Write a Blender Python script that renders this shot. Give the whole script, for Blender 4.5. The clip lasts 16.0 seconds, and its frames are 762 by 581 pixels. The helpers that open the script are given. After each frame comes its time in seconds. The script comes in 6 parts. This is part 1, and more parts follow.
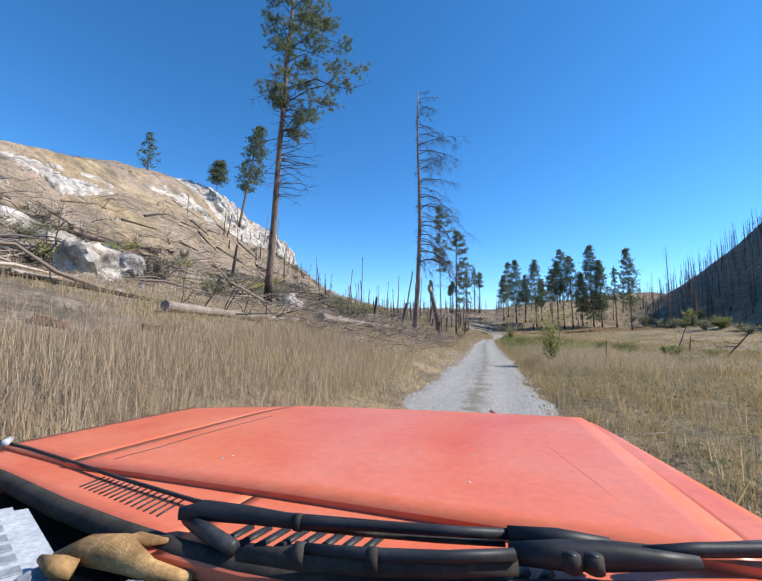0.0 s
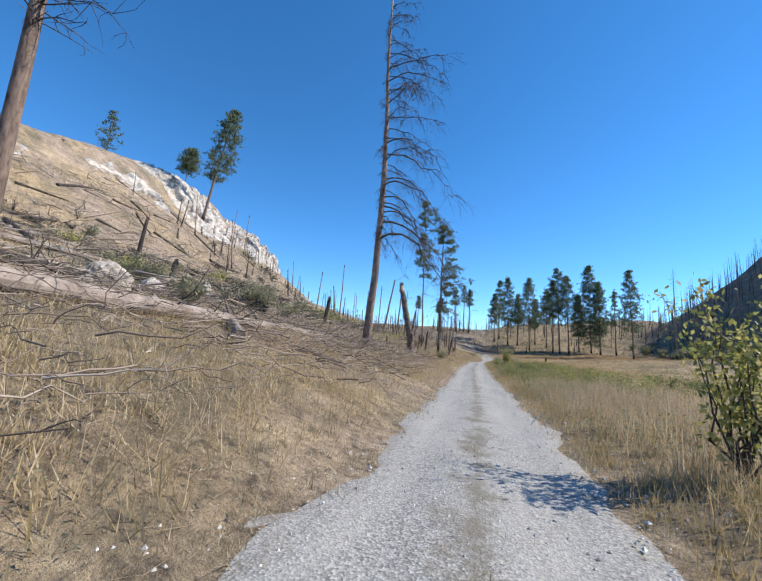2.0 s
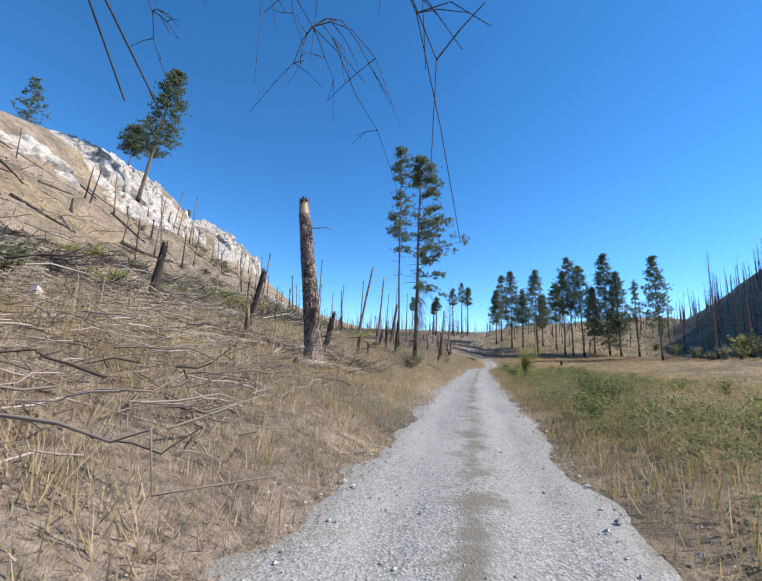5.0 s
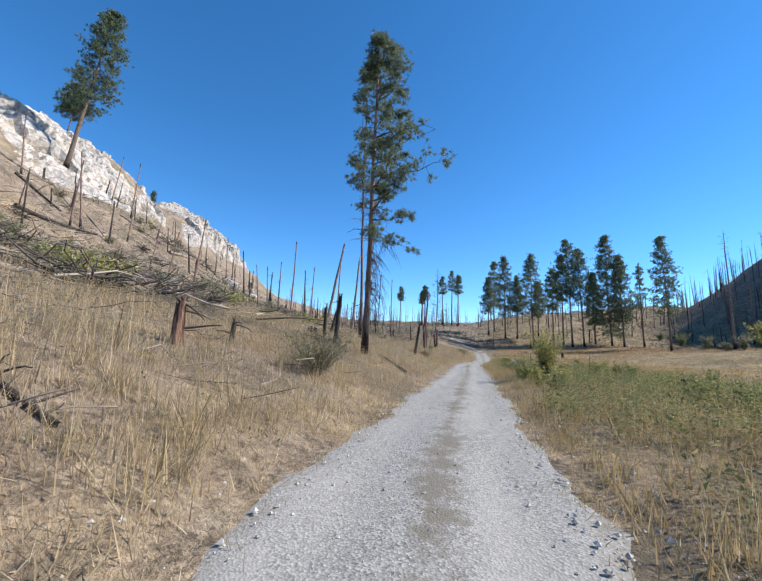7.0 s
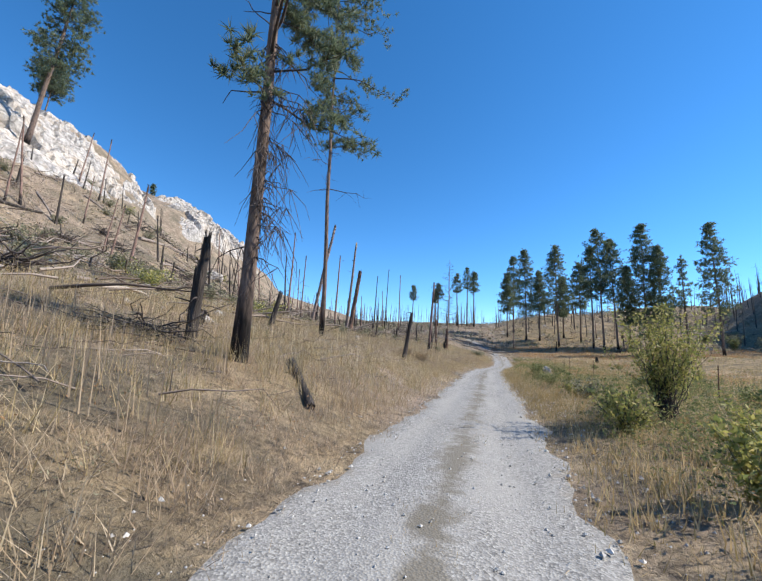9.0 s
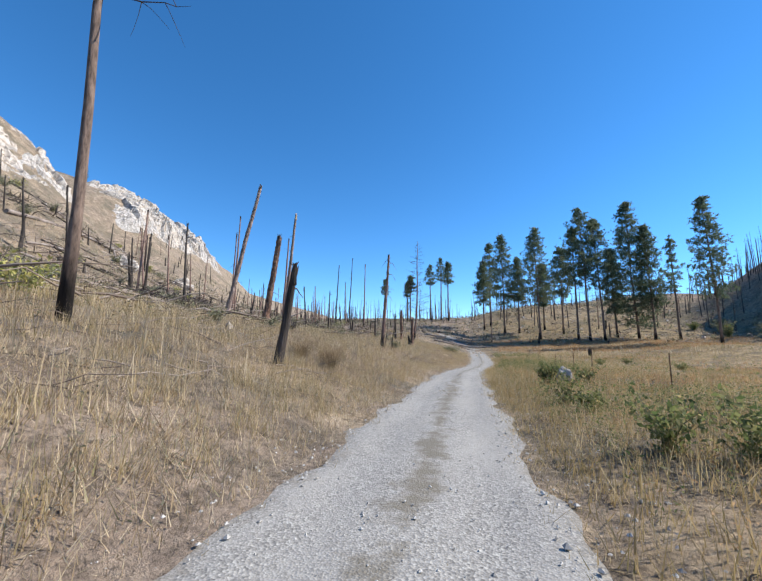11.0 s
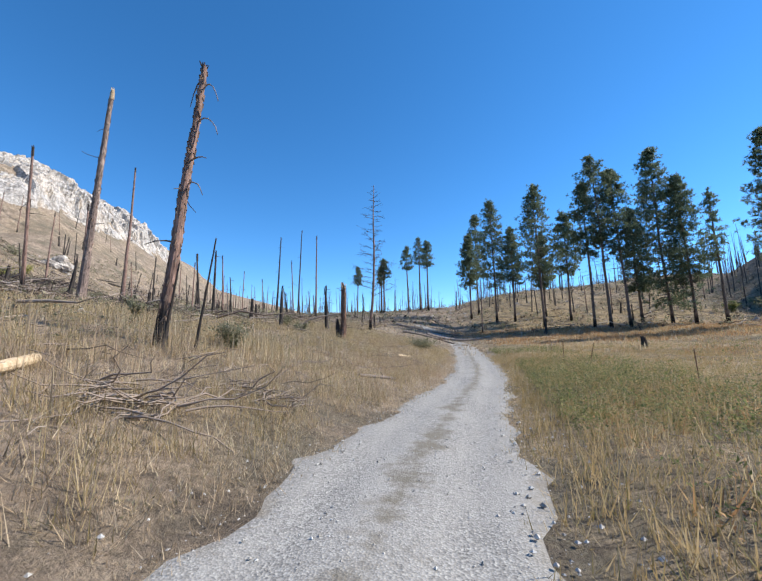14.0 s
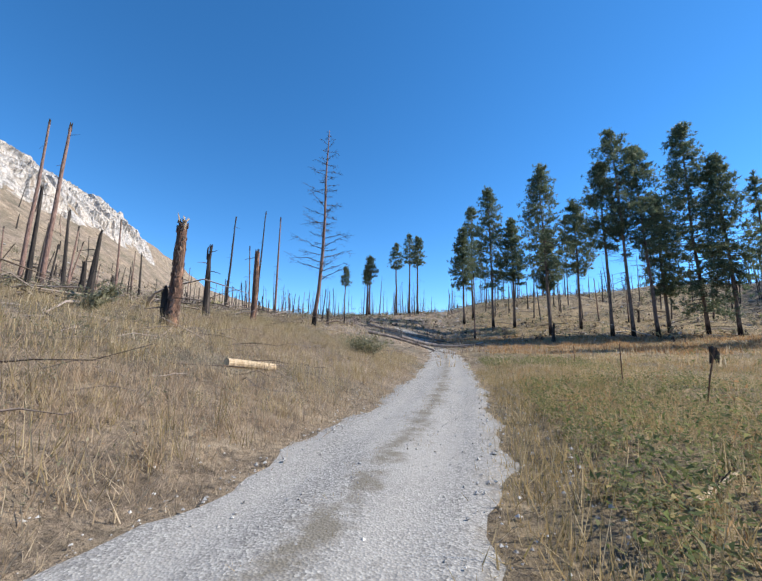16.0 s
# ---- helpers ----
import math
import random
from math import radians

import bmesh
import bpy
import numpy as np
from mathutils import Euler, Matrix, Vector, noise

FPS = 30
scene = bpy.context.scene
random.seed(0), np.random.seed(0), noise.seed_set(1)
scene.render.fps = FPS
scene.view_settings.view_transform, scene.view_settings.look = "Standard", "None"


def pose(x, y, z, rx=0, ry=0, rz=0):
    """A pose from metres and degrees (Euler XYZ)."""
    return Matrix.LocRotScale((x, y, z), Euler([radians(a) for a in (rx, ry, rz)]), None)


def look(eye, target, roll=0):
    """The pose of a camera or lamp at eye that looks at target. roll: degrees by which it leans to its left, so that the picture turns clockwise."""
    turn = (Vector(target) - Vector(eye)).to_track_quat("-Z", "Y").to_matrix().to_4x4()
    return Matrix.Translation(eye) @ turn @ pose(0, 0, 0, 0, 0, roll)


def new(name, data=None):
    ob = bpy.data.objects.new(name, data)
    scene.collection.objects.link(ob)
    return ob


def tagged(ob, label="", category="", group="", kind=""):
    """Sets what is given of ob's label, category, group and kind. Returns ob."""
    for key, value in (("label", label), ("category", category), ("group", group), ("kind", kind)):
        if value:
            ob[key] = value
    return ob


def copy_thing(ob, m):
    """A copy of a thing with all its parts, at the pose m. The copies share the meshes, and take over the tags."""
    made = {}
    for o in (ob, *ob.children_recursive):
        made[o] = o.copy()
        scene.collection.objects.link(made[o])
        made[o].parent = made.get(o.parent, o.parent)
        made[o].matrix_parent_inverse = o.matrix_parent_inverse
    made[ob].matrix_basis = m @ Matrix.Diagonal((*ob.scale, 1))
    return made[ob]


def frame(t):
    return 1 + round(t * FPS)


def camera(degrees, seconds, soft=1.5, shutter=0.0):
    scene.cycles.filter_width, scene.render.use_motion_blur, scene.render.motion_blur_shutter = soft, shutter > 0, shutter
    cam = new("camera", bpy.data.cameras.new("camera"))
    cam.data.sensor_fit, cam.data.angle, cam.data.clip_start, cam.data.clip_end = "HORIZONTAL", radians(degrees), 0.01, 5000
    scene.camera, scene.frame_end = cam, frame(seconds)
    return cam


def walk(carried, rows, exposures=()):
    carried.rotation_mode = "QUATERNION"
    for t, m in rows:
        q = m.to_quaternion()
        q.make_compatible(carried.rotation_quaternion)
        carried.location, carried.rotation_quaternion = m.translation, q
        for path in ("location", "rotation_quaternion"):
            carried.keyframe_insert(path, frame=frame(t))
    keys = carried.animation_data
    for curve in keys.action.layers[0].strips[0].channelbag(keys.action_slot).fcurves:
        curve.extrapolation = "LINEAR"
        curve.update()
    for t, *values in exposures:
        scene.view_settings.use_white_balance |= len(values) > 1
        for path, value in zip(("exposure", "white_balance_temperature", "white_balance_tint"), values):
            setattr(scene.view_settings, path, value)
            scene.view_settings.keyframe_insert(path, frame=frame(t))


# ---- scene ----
cam = camera(90.0, 16.0, soft=1.5)
PATH = [
    (0, (-0.000, 0.000, 1.500), (-2.953, 9.492, 2.587), 1.10),
    (0.5, (-0.123, 3.516, 1.473), (-2.886, 13.052, 2.675), 1.17),
    (1, (-0.347, 6.960, 1.453), (-3.175, 16.439, 2.921), 4.99),
    (1.5, (-0.544, 10.174, 1.441), (-3.509, 19.621, 2.838), 4.36),
    (2, (-0.609, 13.675, 1.442), (-3.335, 23.175, 2.963), 4.10),
    (2.5, (-0.709, 17.061, 1.450), (-3.453, 26.542, 3.056), 3.93),
    (3, (-0.763, 20.460, 1.465), (-3.429, 29.972, 3.017), 4.14),
    (3.5, (-0.856, 23.694, 1.471), (-3.634, 33.157, 3.124), 2.98),
    (6, (-1.347, 40.180, 1.385), (-3.937, 49.686, 3.096), 2.78),
    (6.5, (-1.384, 43.205, 1.422), (-3.878, 52.768, 2.954), 2.65),
    (7, (-1.388, 45.997, 1.493), (-3.870, 55.563, 3.022), 2.34),
    (7.5, (-1.410, 48.746, 1.573), (-4.044, 58.235, 3.312), 1.93),
    (8, (-1.472, 51.508, 1.626), (-4.301, 60.938, 3.376), 1.71),
    (8.5, (-1.509, 54.188, 1.628), (-4.540, 63.545, 3.436), 2.80),
    (9, (-1.518, 57.025, 1.573), (-4.406, 66.471, 3.130), 2.77),
    (9.5, (-1.443, 59.697, 1.561), (-4.074, 69.248, 2.921), 2.78),
    (12, (-1.820, 78.258, 1.553), (-4.029, 87.873, 3.190), 0.51),
    (12.5, (-1.915, 82.329, 1.546), (-4.124, 91.970, 3.020), 1.05),
    (13, (-1.874, 86.354, 1.554), (-3.914, 96.049, 2.908), 0.91),
    (13.5, (-1.769, 90.152, 1.594), (-3.711, 99.862, 2.991), -0.24),
    (14, (-1.630, 93.815, 1.614), (-3.534, 103.521, 3.082), -0.70),
    (14.5, (-1.378, 97.068, 1.589), (-2.989, 106.809, 3.180), 0.62),
    (15, (-0.979, 100.429, 1.540), (-2.857, 110.087, 3.328), 1.82),
    (15.5, (-0.505, 103.772, 1.469), (-2.538, 113.414, 3.168), 1.11),
    (16, (-0.001, 107.200, 1.393), (-1.872, 116.882, 3.051), 1.20),
]
walk(cam, [(t, look(eye, target, roll)) for t, eye, target, roll in PATH])

# --- daylight: clear autumn sky, sun to the right of the road ---
SUN = Vector((0.76, 0.26, 0.66)).normalized()
world = bpy.data.worlds.new("clear_sky")
scene.world = world
world.use_nodes = True
wn = world.node_tree.nodes
sky = wn.new("ShaderNodeTexSky")
sky.sky_type, sky.sun_disc = "NISHITA", False
sky.sun_elevation, sky.sun_rotation = math.asin(SUN.z), math.atan2(SUN.x, SUN.y)
sky.altitude, sky.air_density, sky.dust_density, sky.ozone_density = 3000, 1.0, 0.1, 3.5
deep = wn.new("ShaderNodeHueSaturation")
deep.inputs["Hue"].default_value, deep.inputs["Saturation"].default_value = 0.4975, 1.24
world.node_tree.links.new(sky.outputs[0], deep.inputs["Color"])
world.node_tree.links.new(deep.outputs[0], wn["Background"].inputs[0])
wn["Background"].inputs[1].default_value = 0.15
sun = new("sun", bpy.data.lights.new("sun", "SUN"))
sun.data.energy, sun.data.angle, sun.data.color = 4.2, radians(0.55), (1.0, 0.93, 0.83)
sun.matrix_world = look(SUN * 100, (0, 0, 0))
scene.view_settings.exposure = 0.76


# --- materials ---
def shader(name, rough=0.9, metal=0.0):
    m = bpy.data.materials.new(name)
    m.use_nodes = True
    b = m.node_tree.nodes["Principled BSDF"]
    b.inputs["Roughness"].default_value, b.inputs["Metallic"].default_value = rough, metal
    b.inputs["Specular IOR Level"].default_value = 0.25
    return m, m.node_tree.nodes, m.node_tree.links, b


def noise_node(n, l, scale, detail=5.0, rough=0.6, stretch=(1, 1, 1), where="Object"):
    co, mp, t = n.new("ShaderNodeTexCoord"), n.new("ShaderNodeMapping"), n.new("ShaderNodeTexNoise")
    mp.inputs["Scale"].default_value = stretch
    t.inputs["Scale"].default_value, t.inputs["Detail"].default_value, t.inputs["Roughness"].default_value = scale, detail, rough
    l.new(co.outputs[where], mp.inputs[0])
    l.new(mp.outputs[0], t.inputs[0])
    return t.outputs[0]


def ramp(n, l, src, stops):
    r = n.new("ShaderNodeValToRGB")
    e = r.color_ramp.elements
    while len(e) < len(stops):
        e.new(0.5)
    for k, (p, c) in zip(e, stops):
        k.position, k.color = p, (*c, 1)
    l.new(src, r.inputs[0])
    return r.outputs[0]


def mixed(n, l, fac, a, b, blend="MIX"):
    m = n.new("ShaderNodeMix")
    m.data_type, m.blend_type = "RGBA", blend
    for src, i in ((fac, 0), (a, 6), (b, 7)):
        if isinstance(src, (int, float)):
            m.inputs[i].default_value = src
        elif isinstance(src, tuple):
            m.inputs[i].default_value = (*src, 1)
        else:
            l.new(src, m.inputs[i])
    return m.outputs[2]


def bump(n, l, b, src, strength, dist):
    k = n.new("ShaderNodeBump")
    k.inputs["Strength"].default_value, k.inputs["Distance"].default_value = strength, dist
    l.new(src, k.inputs["Height"])
    l.new(k.outputs[0], b.inputs["Normal"])


def grained(name, stops, scale, rough=0.9, fine=None, stretch=(1, 1, 1), rel=0.4, dist=0.02, metal=0.0, spread=0.35):
    """Two scales of variation: broad patches by the stops, fine grain over them, and relief."""
    m, n, l, b = shader(name, rough, metal)
    big = noise_node(n, l, scale, 4, 0.6, stretch)
    small = noise_node(n, l, fine or scale * 9, 6, 0.7, stretch)
    col = ramp(n, l, big, stops)
    grain = ramp(n, l, small, ((0.25, (1 - spread,) * 3), (0.75, (1 + spread,) * 3)))
    l.new(mixed(n, l, 1.0, col, grain, "MULTIPLY"), b.inputs["Base Color"])
    bump(n, l, b, small, rel, dist)
    return m


def islands(name, stops, rough=0.85, patch=None, trans=0.0):
    """For blades, needles, leaves and stones: each loose piece takes its own tone."""
    m, n, l, b = shader(name, rough)
    g = n.new("ShaderNodeNewGeometry")
    col = ramp(n, l, g.outputs["Random Per Island"], stops)
    if patch:
        broad = noise_node(n, l, patch[0], 3, 0.6)
        col = mixed(n, l, ramp(n, l, broad, ((0.42, (0, 0, 0)), (0.6, (1, 1, 1)))), col, mixed(n, l, 0.75, col, patch[1]))
    l.new(col, b.inputs["Base Color"])
    if trans:
        t, mx, out = n.new("ShaderNodeBsdfTranslucent"), n.new("ShaderNodeMixShader"), n["Material Output"]
        l.new(col, t.inputs[0])
        mx.inputs[0].default_value = trans
        l.new(b.outputs[0], mx.inputs[1])
        l.new(t.outputs[0], mx.inputs[2])
        l.new(mx.outputs[0], out.inputs[0])
    return m


def ground_material():
    """Thatch, soil and litter: straw and brown earth to the left, greener to the right, ash on the burnt hill."""
    m, n, l, b = shader("dry_soil_and_thatch", 0.95)
    broad, mid, fine = noise_node(n, l, 0.05, 5, 0.65), noise_node(n, l, 0.55, 7, 0.72), noise_node(n, l, 9.0, 6, 0.8)
    tan = ramp(n, l, mid, ((0.30, (0.17, 0.125, 0.08)), (0.44, (0.33, 0.245, 0.145)), (0.58, (0.47, 0.355, 0.21)), (0.72, (0.56, 0.44, 0.27))))
    earth = ramp(n, l, mid, ((0.30, (0.18, 0.14, 0.11)), (0.46, (0.34, 0.26, 0.195)), (0.6, (0.45, 0.35, 0.265)), (0.74, (0.56, 0.47, 0.37))))
    green = ramp(n, l, mid, ((0.3, (0.15, 0.125, 0.06)), (0.48, (0.29, 0.215, 0.11)), (0.62, (0.42, 0.31, 0.165)), (0.76, (0.52, 0.40, 0.23))))
    ash = ramp(n, l, mid, ((0.3, (0.14, 0.095, 0.07)), (0.5, (0.26, 0.185, 0.135)), (0.7, (0.38, 0.28, 0.20))))
    co, sep = n.new("ShaderNodeTexCoord"), n.new("ShaderNodeSeparateXYZ")
    l.new(co.outputs["Object"], sep.inputs[0])

    def from_to(a, c, axis=0, most=1.0):
        k = n.new("ShaderNodeMapRange")
        k.inputs["From Min"].default_value, k.inputs["From Max"].default_value, k.inputs["To Max"].default_value = a, c, most
        l.new(sep.outputs[axis], k.inputs[0])
        return k.outputs[0]

    left = mixed(n, l, ramp(n, l, broad, ((0.44, (0, 0, 0)), (0.54, (1, 1, 1)))), tan, earth)
    slope = ramp(n, l, mid, ((0.30, (0.13, 0.102, 0.075)), (0.46, (0.25, 0.195, 0.145)), (0.6, (0.36, 0.285, 0.205)), (0.74, (0.46, 0.38, 0.29))))
    left = mixed(n, l, from_to(55, 105, 1, 0.8), left, slope)
    right = mixed(n, l, ramp(n, l, broad, ((0.42, (0, 0, 0)), (0.6, (1, 1, 1)))), green, tan)
    col = mixed(n, l, from_to(-3, 4), left, right)
    col = mixed(n, l, from_to(58, 84), col, ash)
    patch = noise_node(n, l, 0.16, 6, 0.75)
    col = mixed(n, l, ramp(n, l, patch, ((0.46, (0, 0, 0)), (0.62, (0.8, 0.8, 0.8)))), col, (0.135, 0.12, 0.085))
    litter = noise_node(n, l, 3.2, 7, 0.8, (1, 1, 1))
    col = mixed(n, l, ramp(n, l, litter, ((0.50, (0, 0, 0)), (0.62, (0.8, 0.8, 0.8)))), col, (0.10, 0.078, 0.058))
    grain = ramp(n, l, fine, ((0.28, (0.45,) * 3), (0.72, (1.5,) * 3)))
    l.new(mixed(n, l, 1.0, col, grain, "MULTIPLY"), b.inputs["Base Color"])
    both = n.new("ShaderNodeMath")
    both.operation = "MULTIPLY_ADD"
    both.inputs[1].default_value = 2.5
    l.new(litter, both.inputs[0])
    l.new(fine, both.inputs[2])
    bump(n, l, b, both.outputs[0], 0.8, 0.09)
    return m


def gravel_material():
    """Crushed pale stone: dusty compacted ruts, a browner crown between them and coarse dirty edges."""
    m, n, l, b = shader("pale_gravel", 0.95)
    co, v = n.new("ShaderNodeTexCoord"), n.new("ShaderNodeTexVoronoi")
    v.inputs["Scale"].default_value = 48
    l.new(co.outputs["Object"], v.inputs["Vector"])
    pebble = ramp(n, l, v.outputs["Color"], ((0.1, (0.15, 0.145, 0.135)), (0.5, (0.28, 0.27, 0.25)), (0.9, (0.44, 0.425, 0.39))))
    dust = noise_node(n, l, 0.8, 6, 0.7, (1.6, 0.35, 1))
    dusty = mixed(n, l, ramp(n, l, dust, ((0.4, (0, 0, 0)), (0.65, (0.75, 0.75, 0.75)))), pebble, (0.36, 0.345, 0.315))
    at, far = n.new("ShaderNodeAttribute"), n.new("ShaderNodeMath")
    at.attribute_name = "across"
    far.operation = "ABSOLUTE"
    l.new(at.outputs["Fac"], far.inputs[0])
    blot = noise_node(n, l, 1.7, 6, 0.75)
    zone = n.new("ShaderNodeMath")
    zone.operation = "MULTIPLY_ADD"
    zone.inputs[1].default_value = 1.2
    l.new(blot, zone.inputs[0])
    l.new(far.outputs[0], zone.inputs[2])
    soil = ramp(n, l, zone.outputs[0], ((0.58, (0.85,) * 3), (0.76, (0, 0, 0))))
    col = mixed(n, l, soil, dusty, (0.17, 0.15, 0.115))
    rim = n.new("ShaderNodeMapRange")
    rim.inputs["From Min"].default_value, rim.inputs["From Max"].default_value = 1.42, 1.7
    rim.inputs["To Max"].default_value = 0.85
    l.new(zone.outputs[0], rim.inputs[0])
    col = mixed(n, l, rim.outputs[0], col, (0.23, 0.195, 0.145))
    fine = noise_node(n, l, 70, 4, 0.7)
    l.new(mixed(n, l, 1.0, col, ramp(n, l, fine, ((0.25, (0.7,) * 3), (0.75, (1.25,) * 3))), "MULTIPLY"), b.inputs["Base Color"])
    bump(n, l, b, v.outputs["Distance"], 0.35, 0.018)
    return m


def charred_material(name, wood, height):
    """Bark that fire has blackened from the foot upwards, in tongues."""
    m, n, l, b = shader(name, 0.9)
    co, sep = n.new("ShaderNodeTexCoord"), n.new("ShaderNodeSeparateXYZ")
    l.new(co.outputs["Object"], sep.inputs[0])
    plates = noise_node(n, l, 3.0, 6, 0.7, (3, 3, 0.7))
    bark = ramp(n, l, plates, ((0.32, tuple(c * 0.35 for c in wood)), (0.5, wood), (0.72, tuple(min(c * 1.7, 1) for c in wood))))
    tongue = noise_node(n, l, 1.3, 4, 0.6, (3, 3, 0.5))
    k = n.new("ShaderNodeMath")
    k.operation = "MULTIPLY_ADD"
    k.inputs[1].default_value = -height * 1.6
    l.new(tongue, k.inputs[0])
    l.new(sep.outputs[2], k.inputs[2])
    edge = n.new("ShaderNodeMapRange")
    edge.inputs["From Min"].default_value, edge.inputs["From Max"].default_value = -0.5, 0.5
    l.new(k.outputs[0], edge.inputs[0])
    char = ramp(n, l, plates, ((0.3, (0.012, 0.011, 0.011)), (0.6, (0.035, 0.03, 0.028)), (0.8, (0.09, 0.075, 0.065))))
    l.new(mixed(n, l, edge.outputs[0], char, bark), b.inputs["Base Color"])
    bump(n, l, b, plates, 0.8, 0.05)
    return m


def patchy_material(name, bark, wood):
    """Furrowed dark bark that has fallen off in long patches over paler wood."""
    m, n, l, b = shader(name, 0.9)
    plates, patch = noise_node(n, l, 5.0, 7, 0.75, (3, 3, 0.8)), noise_node(n, l, 1.6, 5, 0.7, (2, 2, 0.45))
    dark = ramp(n, l, plates, ((0.32, tuple(c * 0.3 for c in bark)), (0.5, bark), (0.7, tuple(c * 2.0 for c in bark))))
    light = ramp(n, l, plates, ((0.3, tuple(c * 0.55 for c in wood)), (0.55, wood), (0.75, tuple(min(1, c * 1.3) for c in wood))))
    l.new(mixed(n, l, ramp(n, l, patch, ((0.52, (0, 0, 0)), (0.60, (1, 1, 1)))), dark, light), b.inputs["Base Color"])
    bump(n, l, b, plates, 1.0, 0.06)
    return m


def rock_material():
    """Limestone: pale faces, grey lichen, tan stains and dark joints."""
    m, n, l, b = shader("weathered_limestone", 0.92)
    big, mid, fine = noise_node(n, l, 0.13, 5, 0.65), noise_node(n, l, 0.8, 7, 0.75, (1, 1, 1.6)), noise_node(n, l, 5.0, 6, 0.75)
    pale = ramp(n, l, mid, ((0.30, (0.20, 0.178, 0.155)), (0.42, (0.44, 0.39, 0.335)), (0.62, (0.70, 0.625, 0.54))))
    grey = ramp(n, l, mid, ((0.3, (0.16, 0.155, 0.15)), (0.46, (0.36, 0.34, 0.32)), (0.62, (0.60, 0.565, 0.52))))
    col = mixed(n, l, ramp(n, l, big, ((0.40, (0, 0, 0)), (0.54, (1, 1, 1)))), pale, grey)
    stain = noise_node(n, l, 0.4, 6, 0.75, (1, 1, 0.5))
    col = mixed(n, l, ramp(n, l, stain, ((0.54, (0, 0, 0)), (0.68, (0.7, 0.7, 0.7)))), col, (0.36, 0.27, 0.18))
    co, v, wob = n.new("ShaderNodeTexCoord"), n.new("ShaderNodeTexVoronoi"), noise_node(n, l, 0.7, 4)
    v.feature = "DISTANCE_TO_EDGE"
    v.inputs["Scale"].default_value = 0.42
    add = n.new("ShaderNodeVectorMath")
    add.operation = "MULTIPLY_ADD"
    add.inputs[1].default_value = (2.2, 2.2, 2.2)
    l.new(wob, add.inputs[0])
    l.new(co.outputs["Object"], add.inputs[2])
    l.new(add.outputs[0], v.inputs["Vector"])
    joint = ramp(n, l, v.outputs["Distance"], ((0.0, (0.18, 0.165, 0.15)), (0.05, (0.6, 0.58, 0.55)), (0.14, (1, 1, 1))))
    col = mixed(n, l, 0.5, col, joint, "MULTIPLY")
    l.new(mixed(n, l, 1.0, col, ramp(n, l, fine, ((0.28, (0.7,) * 3), (0.72, (1.2,) * 3))), "MULTIPLY"), b.inputs["Base Color"])
    bump(n, l, b, mid, 0.6, 0.35)
    return m


M_GROUND, M_GRAVEL = ground_material(), gravel_material()
M_ROCK = rock_material()
M_STONE = islands("road_stones", ((0.0, (0.30, 0.285, 0.26)), (0.5, (0.46, 0.44, 0.41)), (1.0, (0.62, 0.60, 0.56))))
M_STRAW = islands("dry_straw", ((0.0, (0.27, 0.20, 0.12)), (0.35, (0.46, 0.355, 0.22)), (0.7, (0.60, 0.49, 0.325)), (0.93, (0.72, 0.62, 0.45)), (1.0, (0.26, 0.26, 0.11))), 0.8, (0.11, (0.42, 0.32, 0.23)), 0.42)
M_MEADOW = islands("meadow_blades", ((0.0, (0.22, 0.20, 0.075)), (0.2, (0.38, 0.28, 0.135)), (0.55, (0.50, 0.37, 0.20)), (0.88, (0.63, 0.49, 0.29)), (1.0, (0.19, 0.21, 0.075))), 0.8, (0.09, (0.31, 0.235, 0.11)), 0.42)
M_WEED = islands("weed_leaves", ((0.0, (0.09, 0.125, 0.045)), (0.5, (0.17, 0.20, 0.075)), (0.85, (0.28, 0.27, 0.12)), (1.0, (0.44, 0.36, 0.18))), 0.8, None, 0.5)
M_RUSSET = islands("russet_grass", ((0.0, (0.26, 0.15, 0.075)), (0.5, (0.42, 0.255, 0.13)), (1.0, (0.55, 0.38, 0.21))), 0.8, None, 0.5)
M_SAGE = islands("grey_green_twigs", ((0.0, (0.14, 0.145, 0.085)), (0.5, (0.25, 0.25, 0.155)), (1.0, (0.40, 0.37, 0.25))), 0.85, None, 0.45)
M_YELLOW = islands("yellowing_leaves", ((0.0, (0.17, 0.20, 0.06)), (0.5, (0.33, 0.33, 0.10)), (0.85, (0.50, 0.45, 0.15)), (1.0, (0.60, 0.50, 0.24))), 0.6, None, 0.4)
M_NEEDLE = islands("pine_needles", ((0.0, (0.075, 0.11, 0.07)), (0.5, (0.15, 0.195, 0.12)), (0.93, (0.225, 0.265, 0.16)), (0.98, (0.22, 0.19, 0.10)), (1.0, (0.28, 0.21, 0.11))), 0.5, None, 0.5)
M_PINE = charred_material("ponderosa_bark", (0.17, 0.125, 0.102), 1.6)
M_TORN = patchy_material("torn_red_bark", (0.13, 0.08, 0.06), (0.44, 0.25, 0.165))
M_GREYBARK = patchy_material("peeling_grey_bark", (0.20, 0.152, 0.132), (0.44, 0.335, 0.275))
M_PLATES = islands("bark_plates", ((0.0, (0.05, 0.04, 0.036)), (0.4, (0.13, 0.10, 0.084)), (0.75, (0.22, 0.17, 0.14)), (0.93, (0.33, 0.215, 0.145)), (1.0, (0.38, 0.33, 0.29))), 0.9)
